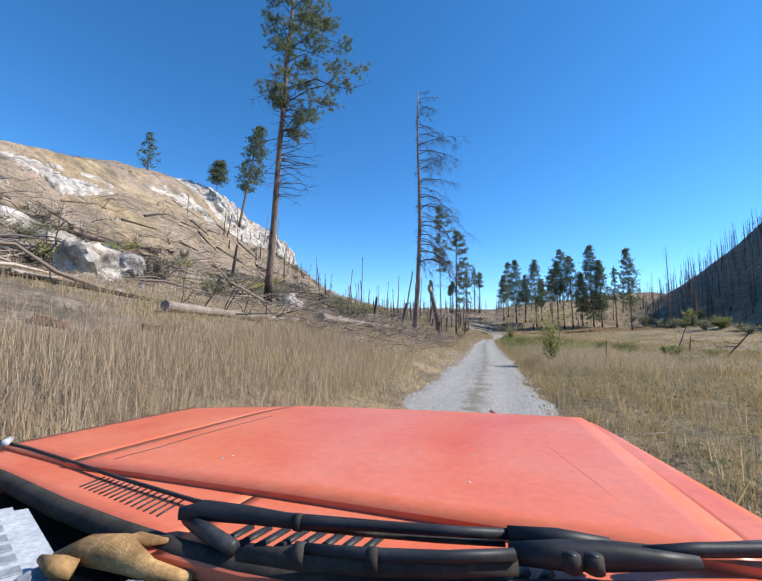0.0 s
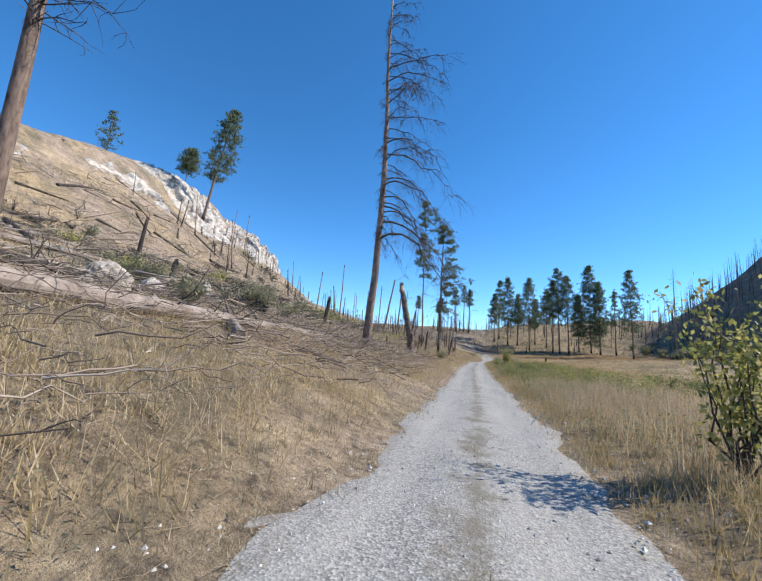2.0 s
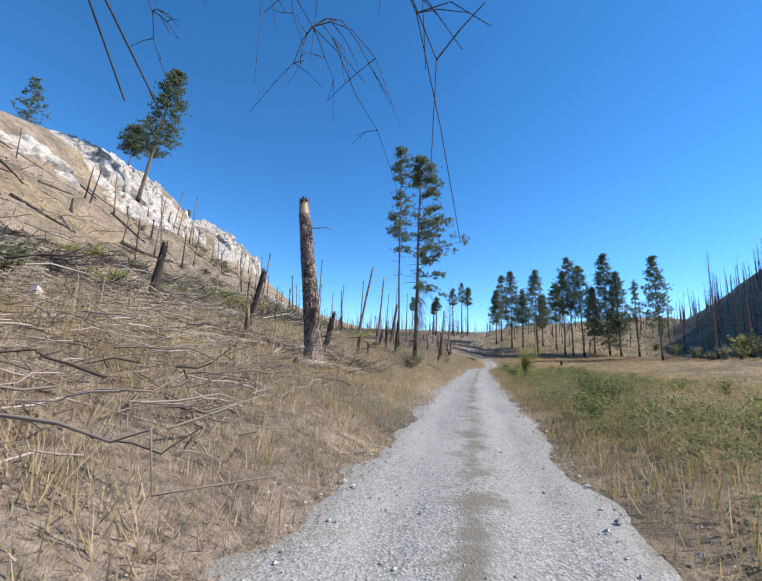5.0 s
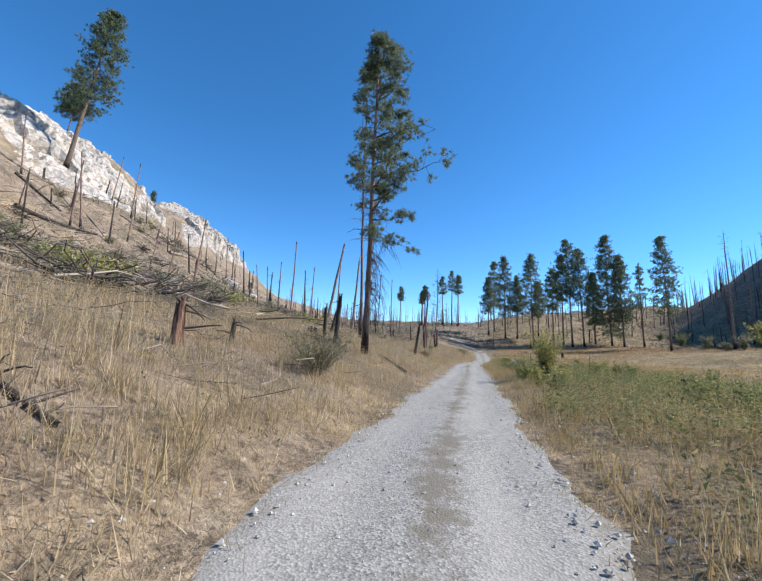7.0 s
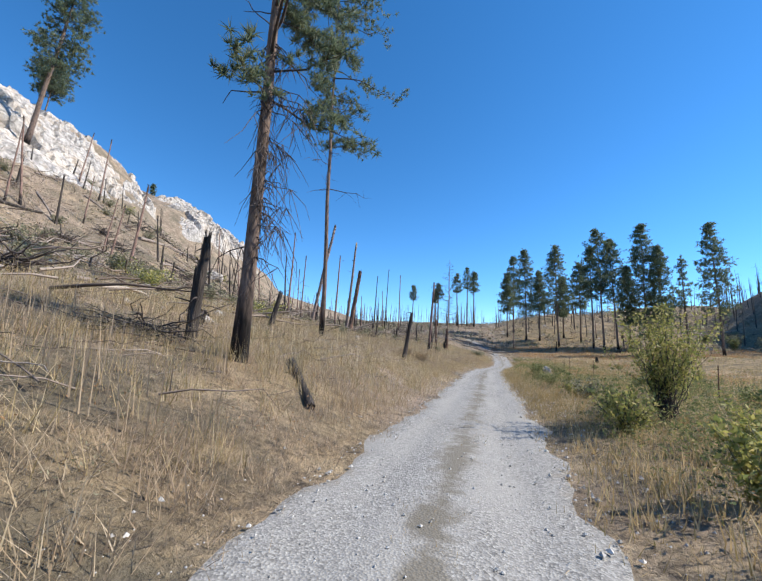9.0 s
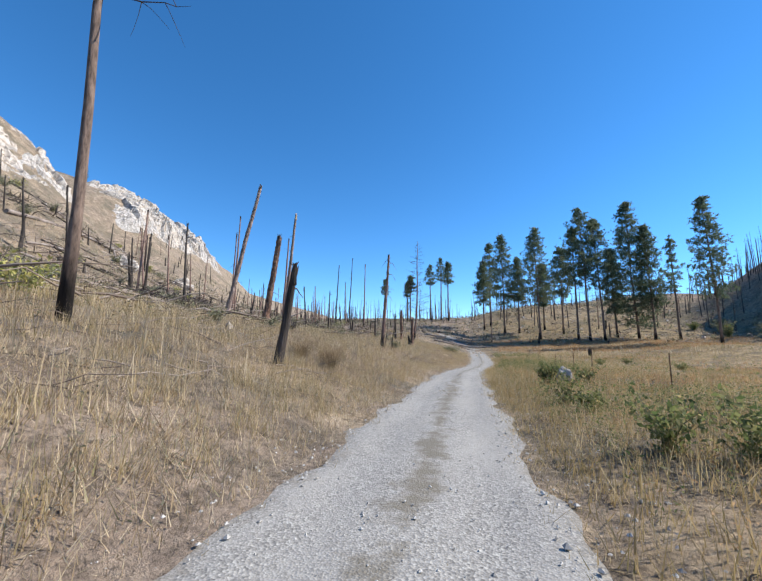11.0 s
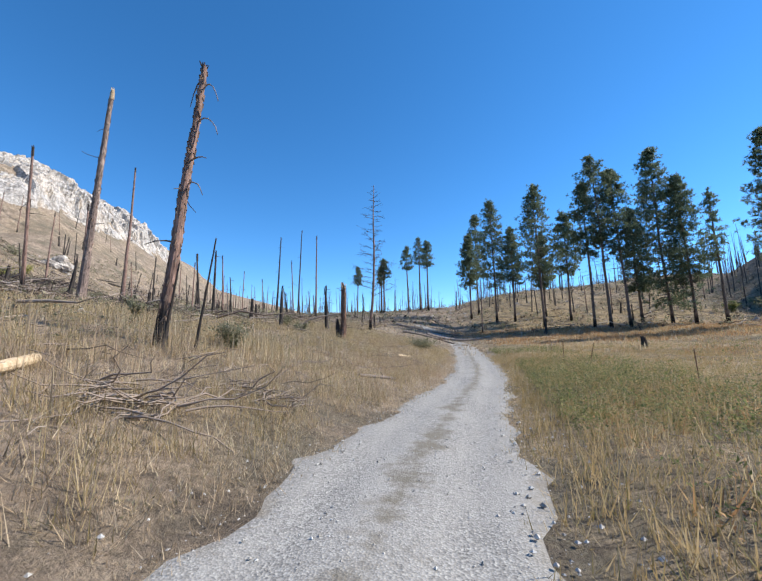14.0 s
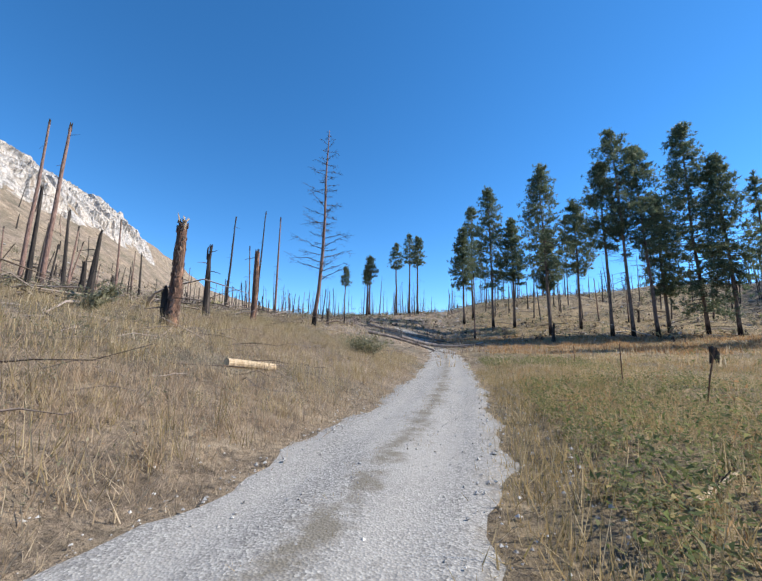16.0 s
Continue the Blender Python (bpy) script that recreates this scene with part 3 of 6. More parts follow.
def snag(x, y, h, r0, label, seed, lean=(0, 0), mat=None, stubs=4, split=0.0, name="burnt_snag", group="", taper=0.55, pale=False, sides=12, top=None, plates=0, arms=(), torn=0.0):
    """A broken-off dead trunk with a splintered top, root flare and a few stubs; plates of bark stand off the thick ones."""
    rng = np.random.RandomState(seed)
    h = top - float(ground(x, y)) if top else h
    tree = thing(name, x, y, label, "dead tree", group)
    n = 9
    line = trunk_line(h, lean, rng, n, 0.005)
    s = np.linspace(0, 1, n)
    wood = Tubes()
    wood.add(line, r0 * (1 - taper * s) * (1 + 0.22 * np.exp(-s * h * 2.5)) * rng.uniform(0.94, 1.06, n), sides, ragged=r0 * 1.3)
    part("trunk", wood.mesh("trunk", mat or M_CHAR, False), tree)
    if plates:
        z = h * rng.uniform(0.02, 1.0 - 0.9 * torn / h, plates)
        a = rng.uniform(0, 6.28, plates)
        r = r0 * (1 - taper * z / h)
        c = np.stack([np.interp(z, line[:, 2], line[:, 0]), np.interp(z, line[:, 2], line[:, 1]), z], -1)
        nrm = np.stack([np.cos(a), np.sin(a), np.zeros(plates)], -1)
        sd = np.stack([-np.sin(a), np.cos(a), np.zeros(plates)], -1)
        wd, hh = rng.uniform(0.008, 0.034, (plates, 1)) * r0 / 0.25, rng.uniform(0.025, 0.10, (plates, 1))
        up = np.array((0, 0, 1.0)) + sd * rng.normal(0, 0.28, (plates, 1))
        c = c + nrm * (r[:, None] + 0.004)
        off = rng.uniform(0.0, 0.026, (plates, 4, 1))
        v = np.stack([c - sd * wd - up * hh, c + sd * wd - up * hh * 0.8, c + sd * wd * 0.8 + up * hh, c - sd * wd * 0.9 + up * hh * 0.9], 1)
        v = np.concatenate([v - nrm[:, None] * 0.02, v + nrm[:, None] * off], 1).reshape(-1, 3)
        q = np.array(((4, 5, 6, 7), (0, 1, 5, 4), (1, 2, 6, 5), (2, 3, 7, 6), (3, 0, 4, 7)))
        part("bark", mesh_from("bark", v, (q[None] + 8 * np.arange(plates)[:, None, None]).reshape(-1, 4), M_PLATES), tree, "flaking grey and rust bark plates")["kind"] = "stuff"
    if torn:
        face = Tubes()
        r1 = r0 * (1 - taper)
        base, tip = at_height(line, h - torn), line[-1]
        push = np.array((0.35, -0.9, 0)) * r1 * 0.22
        face.add([base + push * 0.2, base * 0.6 + tip * 0.4 + push, tip + push], (r1 * 0.75, r1 * 0.93, r1 * 0.9), 14, ragged=r1 * 0.5)
        part("torn_face", face.mesh("torn_face", M_CUT, False), tree, "pale bare wood where the bark is torn off")
    for z, a, ln, sag in arms:
        br = Tubes()
        br.add(curl(at_height(line, z), (math.cos(a), math.sin(a), 0), ln, -0.75 * sag, sag, rng, 7, 0.06), np.linspace(0.028, 0.010, 7), 6)
        part("broken_limb", br.mesh("broken_limb", M_LOG), tree)
    if split:
        sp = Tubes()
        e = line[-1]
        for k in range(5):
            a = rng.uniform(0, 6.28)
            b = e + np.array((math.cos(a), math.sin(a), 0)) * r0 * 0.35
            sp.add([b - (0, 0, 0.5), b + (rng.uniform(-0.04, 0.04), 0, split * rng.uniform(0.1, 0.5)), b + (rng.uniform(-0.1, 0.1), rng.uniform(-0.1, 0.1), split * rng.uniform(0.6, 1.0))], (r0 * 0.3, r0 * 0.2, 0.015), 4)
        part("splintered_top", sp.mesh("splintered_top", M_CUT if pale else M_CHAR, False), tree, "pale torn wood" if pale else "")
    if stubs:
        for k in range(stubs):
            br = Tubes()
            z = h * rng.uniform(0.3, 0.95)
            a = rng.uniform(0, 6.28)
            br.add(curl(at_height(line, z), (math.cos(a), math.sin(a), 0), rng.uniform(0.25, 1.1), rng.uniform(-0.2, 0.3), rng.uniform(-0.5, 0.2), rng, 4), np.linspace(0.03, 0.009, 4), 4, closed=False)
            part("branch_stub", br.mesh("branch_stub", M_TWIG), tree)
    return tree


def log_at(a, b, r0, r1, label, seed, mat=None, lift=0.8, stubs=6, name="fallen_log"):
    """A trunk lying on the ground from a to b, bark furrowed, with broken limb stubs."""
    rng = np.random.RandomState(seed)
    n = 12
    s = np.linspace(0, 1, n)
    p = np.zeros((n, 3))
    p[:, 0], p[:, 1] = a[0] + (b[0] - a[0]) * s, a[1] + (b[1] - a[1]) * s
    r = r0 + (r1 - r0) * s
    p[:, 2] = ground(p[:, 0], p[:, 1])
    p[:, 2] = np.polyval(np.polyfit(s, p[:, 2], 2), s) + r * lift
    o = p[0].copy()
    log = new(name)
    log.location = o
    tagged(log, label, "log")
    t = Tubes()
    t.add(p - o, r * rng.uniform(0.94, 1.06, n), 12, ragged=r1 * 0.6)
    part("trunk", t.mesh("trunk", mat or M_LOG, False), log)
    if stubs:
        for k in range(stubs):
            br = Tubes()
            i = rng.randint(2, n - 1)
            d = rng.normal(size=3)
            d[2] = abs(d[2])
            d /= np.linalg.norm(d)
            br.add(curl(p[i] - o, (d[0], d[1], 0), min(1.8, 0.22 * math.dist(a, b)) * rng.uniform(0.3, 1.0), d[2] * 1.2, rng.uniform(-0.5, 0.3), rng, 5, 0.12), np.linspace(min(0.035, r1 * 0.6), 0.006, 5), 4, closed=False)
            part("limb_stub", br.mesh("limb_stub", M_TWIG), log)
    return log


def boulder(x, y, size, label, seed, squash=0.6, name="boulder", sink=0.3, z=None):
    rng = np.random.RandomState(seed)
    bm = bmesh.new()
    bmesh.ops.create_icosphere(bm, subdivisions=4, radius=1)
    off = Vector(rng.uniform(-50, 50, 3))
    for v in bm.verts:
        c = v.co.copy()
        k = 1 + 0.35 * noise.noise(c * 1.3 + off) - 0.22 * noise.voronoi(c * 1.9 + off)[0][0] + 0.10 * noise.noise(c * 6 + off)
        v.co = Vector((c.x * size[0], c.y * size[1], c.z * size[2])) * k
    me = bpy.data.meshes.new(name)
    bm.to_mesh(me)
    bm.free()
    me.materials.append(M_ROCK)
    ob = new(name, me)
    ob.location = (x, y, (float(ground(x, y)) if z is None else z) + size[2] * (0.5 - sink))
    ob.rotation_euler = (0, 0, rng.uniform(0, 6))
    return tagged(ob, label, "rock")


def shrub(x, y, h, w, label, seed, mat, stems=26, leaves=900, leaf=0.05, name="shrub", stem_mat=None, wispy=0.5, low=0.25, thin=1.0):
    """Stems fanning from the foot, with small leaves along and round them."""
    rng = np.random.RandomState(seed)
    ob = thing(name, x, y, label, "bush")
    t, cs = Tubes(), []
    per = max(1, leaves // stems)
    for k in range(stems):
        a = rng.uniform(0, 6.28)
        out = (math.cos(a), math.sin(a), 0)
        hh = h * rng.uniform(0.55, 1.0)
        ww = w * rng.uniform(0.05, 1.0) ** 0.7
        s = np.linspace(0, 1, 6)
        p = np.zeros((6, 3))
        bend = s ** rng.uniform(0.8, 1.6)
        p[:, 0], p[:, 1], p[:, 2] = out[0] * ww * bend, out[1] * ww * bend, hh * s - 0.05
        p[1:] += rng.normal(size=(5, 3)) * 0.03 * h
        t.add(p, thin * np.linspace(0.006 + 0.006 * h, 0.003, 6), 4 if thin == 1.0 else 3, closed=False)
        for q in range(per):
            u = rng.uniform(low, 1.05)
            c = np.array([np.interp(u, s, p[:, i]) for i in range(3)]) + rng.normal(size=3) * 0.09 * w * wispy * 2
            cs.append(c)
    part("stemwork", t.mesh("stemwork", stem_mat or M_TWIG), ob)["kind"] = "stuff"
    cs = np.array(cs)
    cs[:, 2] = np.maximum(cs[:, 2], 0.03)
    d = rng.normal(size=cs.shape)
    e = rng.normal(size=cs.shape)
    d /= np.linalg.norm(d, axis=1)[:, None]
    e = np.cross(d, e)
    e /= np.linalg.norm(e, axis=1)[:, None]
    k = leaf * rng.uniform(0.6, 1.3, (len(cs), 1))
    v = np.stack([cs - d * k, cs + e * k * 0.5, cs + d * k, cs - e * k * 0.5], 1).reshape(-1, 3)
    part("foliage", mesh_from("foliage", v, np.arange(len(v)).reshape(-1, 4), mat), ob)["kind"] = "stuff"
    return ob


def stuff(name, me, label, category):
    return tagged(new(name, me), label, category, kind="stuff")


# --- ground and road ---
def spaced(*runs):
    return np.unique(np.concatenate([np.arange(a, b, s) for a, b, s in runs]).round(4))


gx = spaced((-900, -240, 40), (-240, -135, 5), (-135, -60, 1.6), (-60, -14, 1.1), (-14, 11, 0.3), (11, 60, 1.2), (60, 160, 2.5), (160, 260, 20), (260, 940, 60))
gy = spaced((-90, -10, 8), (-10, 0, 1), (0, 150, 1.0), (150, 340, 1.9), (340, 500, 8), (500, 2000, 60))
X, Y = np.meshgrid(gx, gy)
idx = np.arange(X.size).reshape(X.shape)
quads = np.stack([idx[:-1, :-1], idx[:-1, 1:], idx[1:, 1:], idx[1:, :-1]], -1).reshape(-1, 4)
land = new("ground", mesh_from("ground", np.stack([X, Y, ground(X, Y)], -1).reshape(-1, 3), quads, M_GROUND, True))
tagged(land, "dry grass hillside, burnt slope and meadow soil", "ground", kind="structure")

ry = np.arange(-30, 172, 0.4)
rs = np.linspace(-1, 1, 19)
edge = 1.52 + 0.10 * np.sin(ry * 0.9) + 0.09 * np.sin(ry * 2.3 + 1) + 0.07 * np.sin(ry * 5.1)
RX = road_x(ry)[:, None] + rs[None, :] * edge[:, None]
RY = np.repeat(ry[:, None], 19, 1)
RZ = ground(RX, RY) + 0.028 - 0.05 * np.abs(rs[None, :]) ** 6 + 0.012 * waves(RX, RY, 2.4, 9)
idx = np.arange(RX.size).reshape(RX.shape)
quads = np.stack([idx[:-1, :-1], idx[:-1, 1:], idx[1:, 1:], idx[1:, :-1]], -1).reshape(-1, 4)
road_mesh = mesh_from("road", np.stack([RX, RY, RZ], -1).reshape(-1, 3), quads, M_GRAVEL, True)
road_mesh.attributes.new("across", "FLOAT", "POINT").data.foreach_set("value", np.repeat(rs[None, :], len(ry), 0).ravel().astype(np.float32))
tagged(new("road", road_mesh), "pale grey gravel track with two wheel ruts", "road", kind="structure")


def scatter(n, y0, y1, s0, s1, rng, power=1.0, wall=None):
    y = rng.uniform(y0, y1, n)
    s = s0 + (s1 - s0) * rng.uniform(0, 1, n) ** power
    return road_x(y) + s, y


def stones(n, y0, y1, s0, s1, r0, r1, seed, name, label, bias=1.0):
    rng = np.random.RandomState(seed)
    x, y = scatter(n, y0, y1, s0, s1, rng)
    r = r0 + (r1 - r0) * rng.uniform(0, 1, n) ** 3
    base = np.array(((1, 0, 0), (0, 1, 0), (-1, 0, 0), (0, -1, 0), (0, 0, 0.75), (0, 0, -0.6)))
    f = np.array(((0, 1, 4), (1, 2, 4), (2, 3, 4), (3, 0, 4), (1, 0, 5), (2, 1, 5), (3, 2, 5), (0, 3, 5)))
    a = rng.uniform(0, 6.28, n)
    v = base[None] * rng.uniform(0.6, 1.3, (n, 6, 1)) * r[:, None, None]
    c, s = np.cos(a)[:, None], np.sin(a)[:, None]
    v = np.stack([v[..., 0] * c - v[..., 1] * s, v[..., 0] * s + v[..., 1] * c, v[..., 2]], -1)
    z = ground(x, y) + np.where(np.abs(x - road_x(y)) < 1.5, 0.03, 0.0) + r * np.where(np.abs(x - road_x(y)) < 1.5, 0.1, -0.05)
    v += np.stack([x, y, z], -1)[:, None, :]
    return stuff(name, mesh_from(name, v.reshape(-1, 3), (f[None] + 6 * np.arange(n)[:, None, None]).reshape(-1, 3), M_STONE), label, "gravel")


stones(5200, 1, 62, -1.5, 1.5, 0.006, 0.022, 11, "road_gravel", "loose pale crushed stone on the track")
stones(5200, 62, 128, -1.5, 1.5, 0.006, 0.022, 12, "road_gravel", "loose pale crushed stone on the track")
stones(5600, 1, 140, 1.1, 2.3, 0.007, 0.042, 13, "verge_stones", "coarse broken stones along the road edge")
stones(3600, 1, 128, -2.1, -1.1, 0.007, 0.036, 14, "verge_stones", "coarse broken stones along the road edge")


def blades(n, y0, y1, s0, s1, h0, h1, w, mat, seed, name, label, power=1.0, tuft=0.12, per=10, lean=0.35, keep=None):
    """Grass in tufts: thin leaning triangles, each with its own height and turn."""
    rng = np.random.RandomState(seed)
    m = n // per
    x, y = scatter(m, y0, y1, s0, s1, rng, power)
    ok = waves(x, y, 0.7, seed + 40) + rng.uniform(-0.7, 0.9, m) > -0.7
    if keep:
        ok &= keep(x, y)
    x, y = np.repeat(x[ok], per), np.repeat(y[ok], per)
    k = len(x)
    big = np.repeat(rng.uniform(0.55, 1.15, ok.sum()), per)
    x, y = x + rng.normal(size=k) * tuft, y + rng.normal(size=k) * tuft
    hh = (h0 + (h1 - h0) * rng.uniform(0, 1, k) ** 1.5) * big
    a, b = rng.uniform(0, 6.28, k), rng.uniform(0, 6.28, k)
    z = ground(x, y) - 0.02
    ww = w * rng.uniform(0.6, 1.4, k)
    le = hh * lean * np.abs(rng.normal(size=k))
    dx, dy = np.cos(a) * ww * 0.5, np.sin(a) * ww * 0.5
    v = np.stack([np.stack([x - dx, y - dy, z], -1), np.stack([x + dx, y + dy, z], -1), np.stack([x + np.cos(b) * le, y + np.sin(b) * le, z + hh], -1)], 1)
    return stuff(name, mesh_from(name, v.reshape(-1, 3), np.arange(3 * k).reshape(-1, 3), mat), label, "grass")


# --- limestone outcrops along the top of the left hillside ---
def outcrop(name, y0, y1, d0, d1, amp, label, seed, cover=0.0, step=0.55, rows=52):
    """A crust of broken rock that follows the slope between two lines, thick where the rock stands out."""
    ys, bs = np.arange(y0, y1, step), np.linspace(0, 1, rows)
    B, YY = np.meshgrid(bs, ys)
    sh = np.interp(YY, [k[0] for k in SHIFT], [k[1] for k in SHIFT])
    lo, hi = (curve(YY, d) if isinstance(d, tuple) else d for d in (d0, d1))
    XX = road_x(YY) - 1.6 - sh - (lo + (hi - lo) * B)
    ZZ = ground(XX, YY)
    v = np.stack([XX, YY, ZZ], -1).reshape(-1, 3)
    off = Vector((seed * 7.3, seed * 3.1, seed))
    ends = np.clip(np.minimum(YY - y0, y1 - YY) / 9, 0, 1) * np.clip(np.minimum(B, 1 - B) * 7, 0, 1)
    push = np.empty(len(v))
    for i, p in enumerate(v):
        c = Vector(p)
        d, q = noise.voronoi(c * 0.16 + off)
        e, q = noise.voronoi(Vector((c.x, c.y, c.z * 0.6)) * 0.55 + off)
        big = noise.noise(c * 0.05 + off)
        w = c + 2.2 * noise.noise_vector(c * 0.12 + off)
        block = noise.cell(Vector((w.x * 0.13, w.y * 0.12, w.z * 0.2)) + off) + 0.4 * noise.cell(Vector((w.x * 0.36, w.y * 0.33, w.z * 0.45)) - off)
        push[i] = 0.3 + 0.7 * (d[1] - d[0]) + 0.3 * (e[1] - e[0]) + 1.4 * big + 0.9 * block + 0.2 * noise.noise(c * 0.9 + off) + cover
    push = amp * push * ends.ravel() - (1 - ends.ravel()) * 1.2
    v[:, 0] += push * 0.6
    v[:, 2] += push * 0.8
    idx = np.arange(XX.size).reshape(XX.shape)
    quads = np.stack([idx[:-1, :-1], idx[1:, :-1], idx[1:, 1:], idx[:-1, 1:]], -1).reshape(-1, 4)
    return tagged(new(name, mesh_from(name, v, quads, M_ROCK)), label, "cliff", kind="structure")


outcrop("limestone_cliff", 82, 141, ((82, 54), (95, 50), (110, 54), (126, 60), (141, 64)), 88, 1.3, "pale weathered limestone cliff on the hillside", 3, 0.35)
outcrop("limestone_cliff", 158, 285, ((158, 63), (165, 59), (191, 45), (213, 32), (261, 13), (285, 8)), 84, 1.7, "broad pale limestone bluff above burnt snags", 8, 0.75, rows=74)
outcrop("limestone_outcrop", 14, 92, ((14, 40), (35, 47), (46, 53), (77, 57), (92, 54)), ((14, 54), (46, 62), (92, 72)), 1.0, "grey broken rock band below the hill crest", 5, -0.85)
outcrop("limestone_outcrop", 4, 40, 19, 35, 0.9, "low grey rock ledges among dry shrubs", 6, -0.7)
for k, (x, y, s) in enumerate(((-14.5, 24.5, (0.9, 0.7, 0.8)), (-15.6, 27.5, (0.6, 0.5, 0.5)), (-18, 12.5, (1.9, 1.4, 1.3)), (-22, 16.5, (2.2, 1.6, 1.2)), (-24, 40.5, (0.8, 0.7, 0.6)), (-55, 118, (2.2, 1.8, 1.5)), (-68, 146, (2.4, 2.0, 1.9)), (-30, 66, (0.7, 0.8, 0.6)), (-41, 88, (1.1, 0.9, 0.9)))):
    boulder(x, y, s, "pale angular limestone boulder in dry grass", 60 + k)
boulder(1.95, 86.7, (0.36, 0.32, 0.5), "white and grey mottled rock beside the road", 80, sink=0.15)

stones(1500, 8, 190, -78, -9, 0.06, 0.42, 15, "hillside_stones", "scattered pale limestone blocks on the slope").data.materials[0] = M_ROCK
stones(700, 165, 280, 2, 100, 0.15, 0.7, 16, "hillside_stones", "scattered pale rocks on the far slope").data.materials[0] = M_ROCK

# --- the tall trees beside the track ---
pine(-13.57, 20.2, 27.0, "tall scorched pine with foliage on one side", 21, crown=0.46, wide=0.17, r0=0.21, lean=(0.034, 0), limbs=90, tufts=8, clumps=8, rc=0.24, leafy=0.72, one_side=True, needles=24, length=0.30, width=0.032, puff=0.09, single=True, side=(0.95, -0.25), dead=64, dead_low=0.28, shape=0.3, foot=0.7)
bare_tree(-7.75, 36.05, 26.2, "tall dead conifer with leafless curling limbs", 22, 0.24, 0.27, 130, 0.235, (0.93, -0.2), (0.006, 0), -0.36, twigs=30, thick=1.0, back=0.08, mat=M_GREYBARK, weep=True, bend=0.012)
pine(-6.8, 64.1, 18.9, "pine with green side limbs and hanging dead twigs", 23, crown=0.31, wide=0.185, r0=0.15, lean=(0.006, 0), limbs=70, tufts=7, clumps=8, rc=0.17, leafy=0.92, one_side=True, foot=0.95, needles=26, length=0.24, width=0.028, puff=0.07, single=True, side=(0.97, -0.2), dead=44, dead_low=0.12, shape=0.55, droop=True)
pine(-11.2, 77.3, 28.0, "slender tall pine with bare reddish trunk", 24, crown=0.45, wide=0.16, r0=0.125, lean=(-0.02, 0), limbs=60, tufts=5, clumps=7, rc=0.24, leafy=0.85, needles=24, length=0.3, width=0.036, puff=0.09, single=True, side=(0.95, -0.25), dead=16, dead_low=0.34, shape=0.4)
pine(-76, 95.8, 64.5, "dense dark pine below the limestone cliff", 25, crown=0.36, wide=0.135, lean=(0.19, 0), limbs=170, tufts=4, clumps=4, rc=0.4, needles=14, length=0.6, width=0.12, shape=0.5)
pine(-97, 109, 62.0, "rounded pine on the rocky hillside", 26, crown=0.36, wide=0.29, lean=(0.1, 0), limbs=130, tufts=4, clumps=4, rc=0.4, needles=14, length=0.6, width=0.12, shape=0.45)
pine(-110, 92, 66.0, "small bushy pine on the hill crest", 27, crown=0.12, wide=0.28, limbs=70, tufts=3, clumps=4, rc=0.3, needles=14, length=0.5, width=0.1)
pine(-130, 166, 61.5, "lone small pine on the ridge", 28, crown=0.15, wide=0.25, limbs=50, tufts=3, clumps=3, rc=0.3, needles=14, length=0.5, width=0.1)

# --- the stand of pines beyond the meadow ---
STAND = ((4.4, 197.8, 37.3, 0.40, 0.12, 0.00), (7.6, 184.8, 36.0, 0.30, 0.13, -0.02), (11.3, 183.0, 28.6, 0.45, 0.12, 0.0), (14.9, 171.0, 33.2, 0.38, 0.15, -0.07), (22.1, 180.0, 30.3, 0.48, 0.14, 0.0),
         (24.8, 166.6, 36.4, 0.50, 0.15, -0.05), (22.8, 168.5, 32.0, 0.55, 0.11, -0.03), (27.9, 166.6, 33.4, 0.48, 0.15, -0.06), (36.0, 170.0, 38.2, 0.10, 0.16, -0.06), (32.5, 173.0, 27.5, 0.30, 0.13, -0.03),
         (43.7, 168.7, 29.2, 0.50, 0.055, -0.03), (45.5, 157.5, 33.8, 0.34, 0.13, -0.06), (38.3, 167.5, 31.5, 0.30, 0.15, -0.05), (2.2, 192.0, 30.0, 0.42, 0.11, 0.0), (18.5, 186.0, 27.0, 0.40, 0.13, 0.0))
for k, (x, y, top, cr, wd, ln) in enumerate(STAND):
    pine(x, y, top, "tall ponderosa in the stand behind the meadow", 40 + k, crown=cr * 0.88, wide=wd * 1.25, lean=(ln * 0.4, 0), limbs=int((260 if cr < 0.2 else 60 if wd < 0.07 else 165) * (1 - cr * 0.88)), tufts=3, clumps=5, rc=0.36, leafy=0.93, needles=12, length=0.62, width=0.12, dead=24, shape=0.8, puff=0.10, group="pines behind the meadow", r0=0.235)
for k, (x, y, top) in enumerate(((-17.6, 224, 36.6), (-13.25, 221.9, 38.8), (-10.0, 213.5, 35.1), (-25.4, 220, 31.6), (-27.5, 226, 30.0), (-45, 260, 38.0))):
    pine(x, y, top, "distant pine with a small dark crown", 70 + k, crown=0.62, wide=0.11, limbs=60, tufts=3, clumps=4, rc=0.35, needles=13, length=0.6, width=0.12, dead=6, shape=0.75, group="distant pines", r0=0.3)

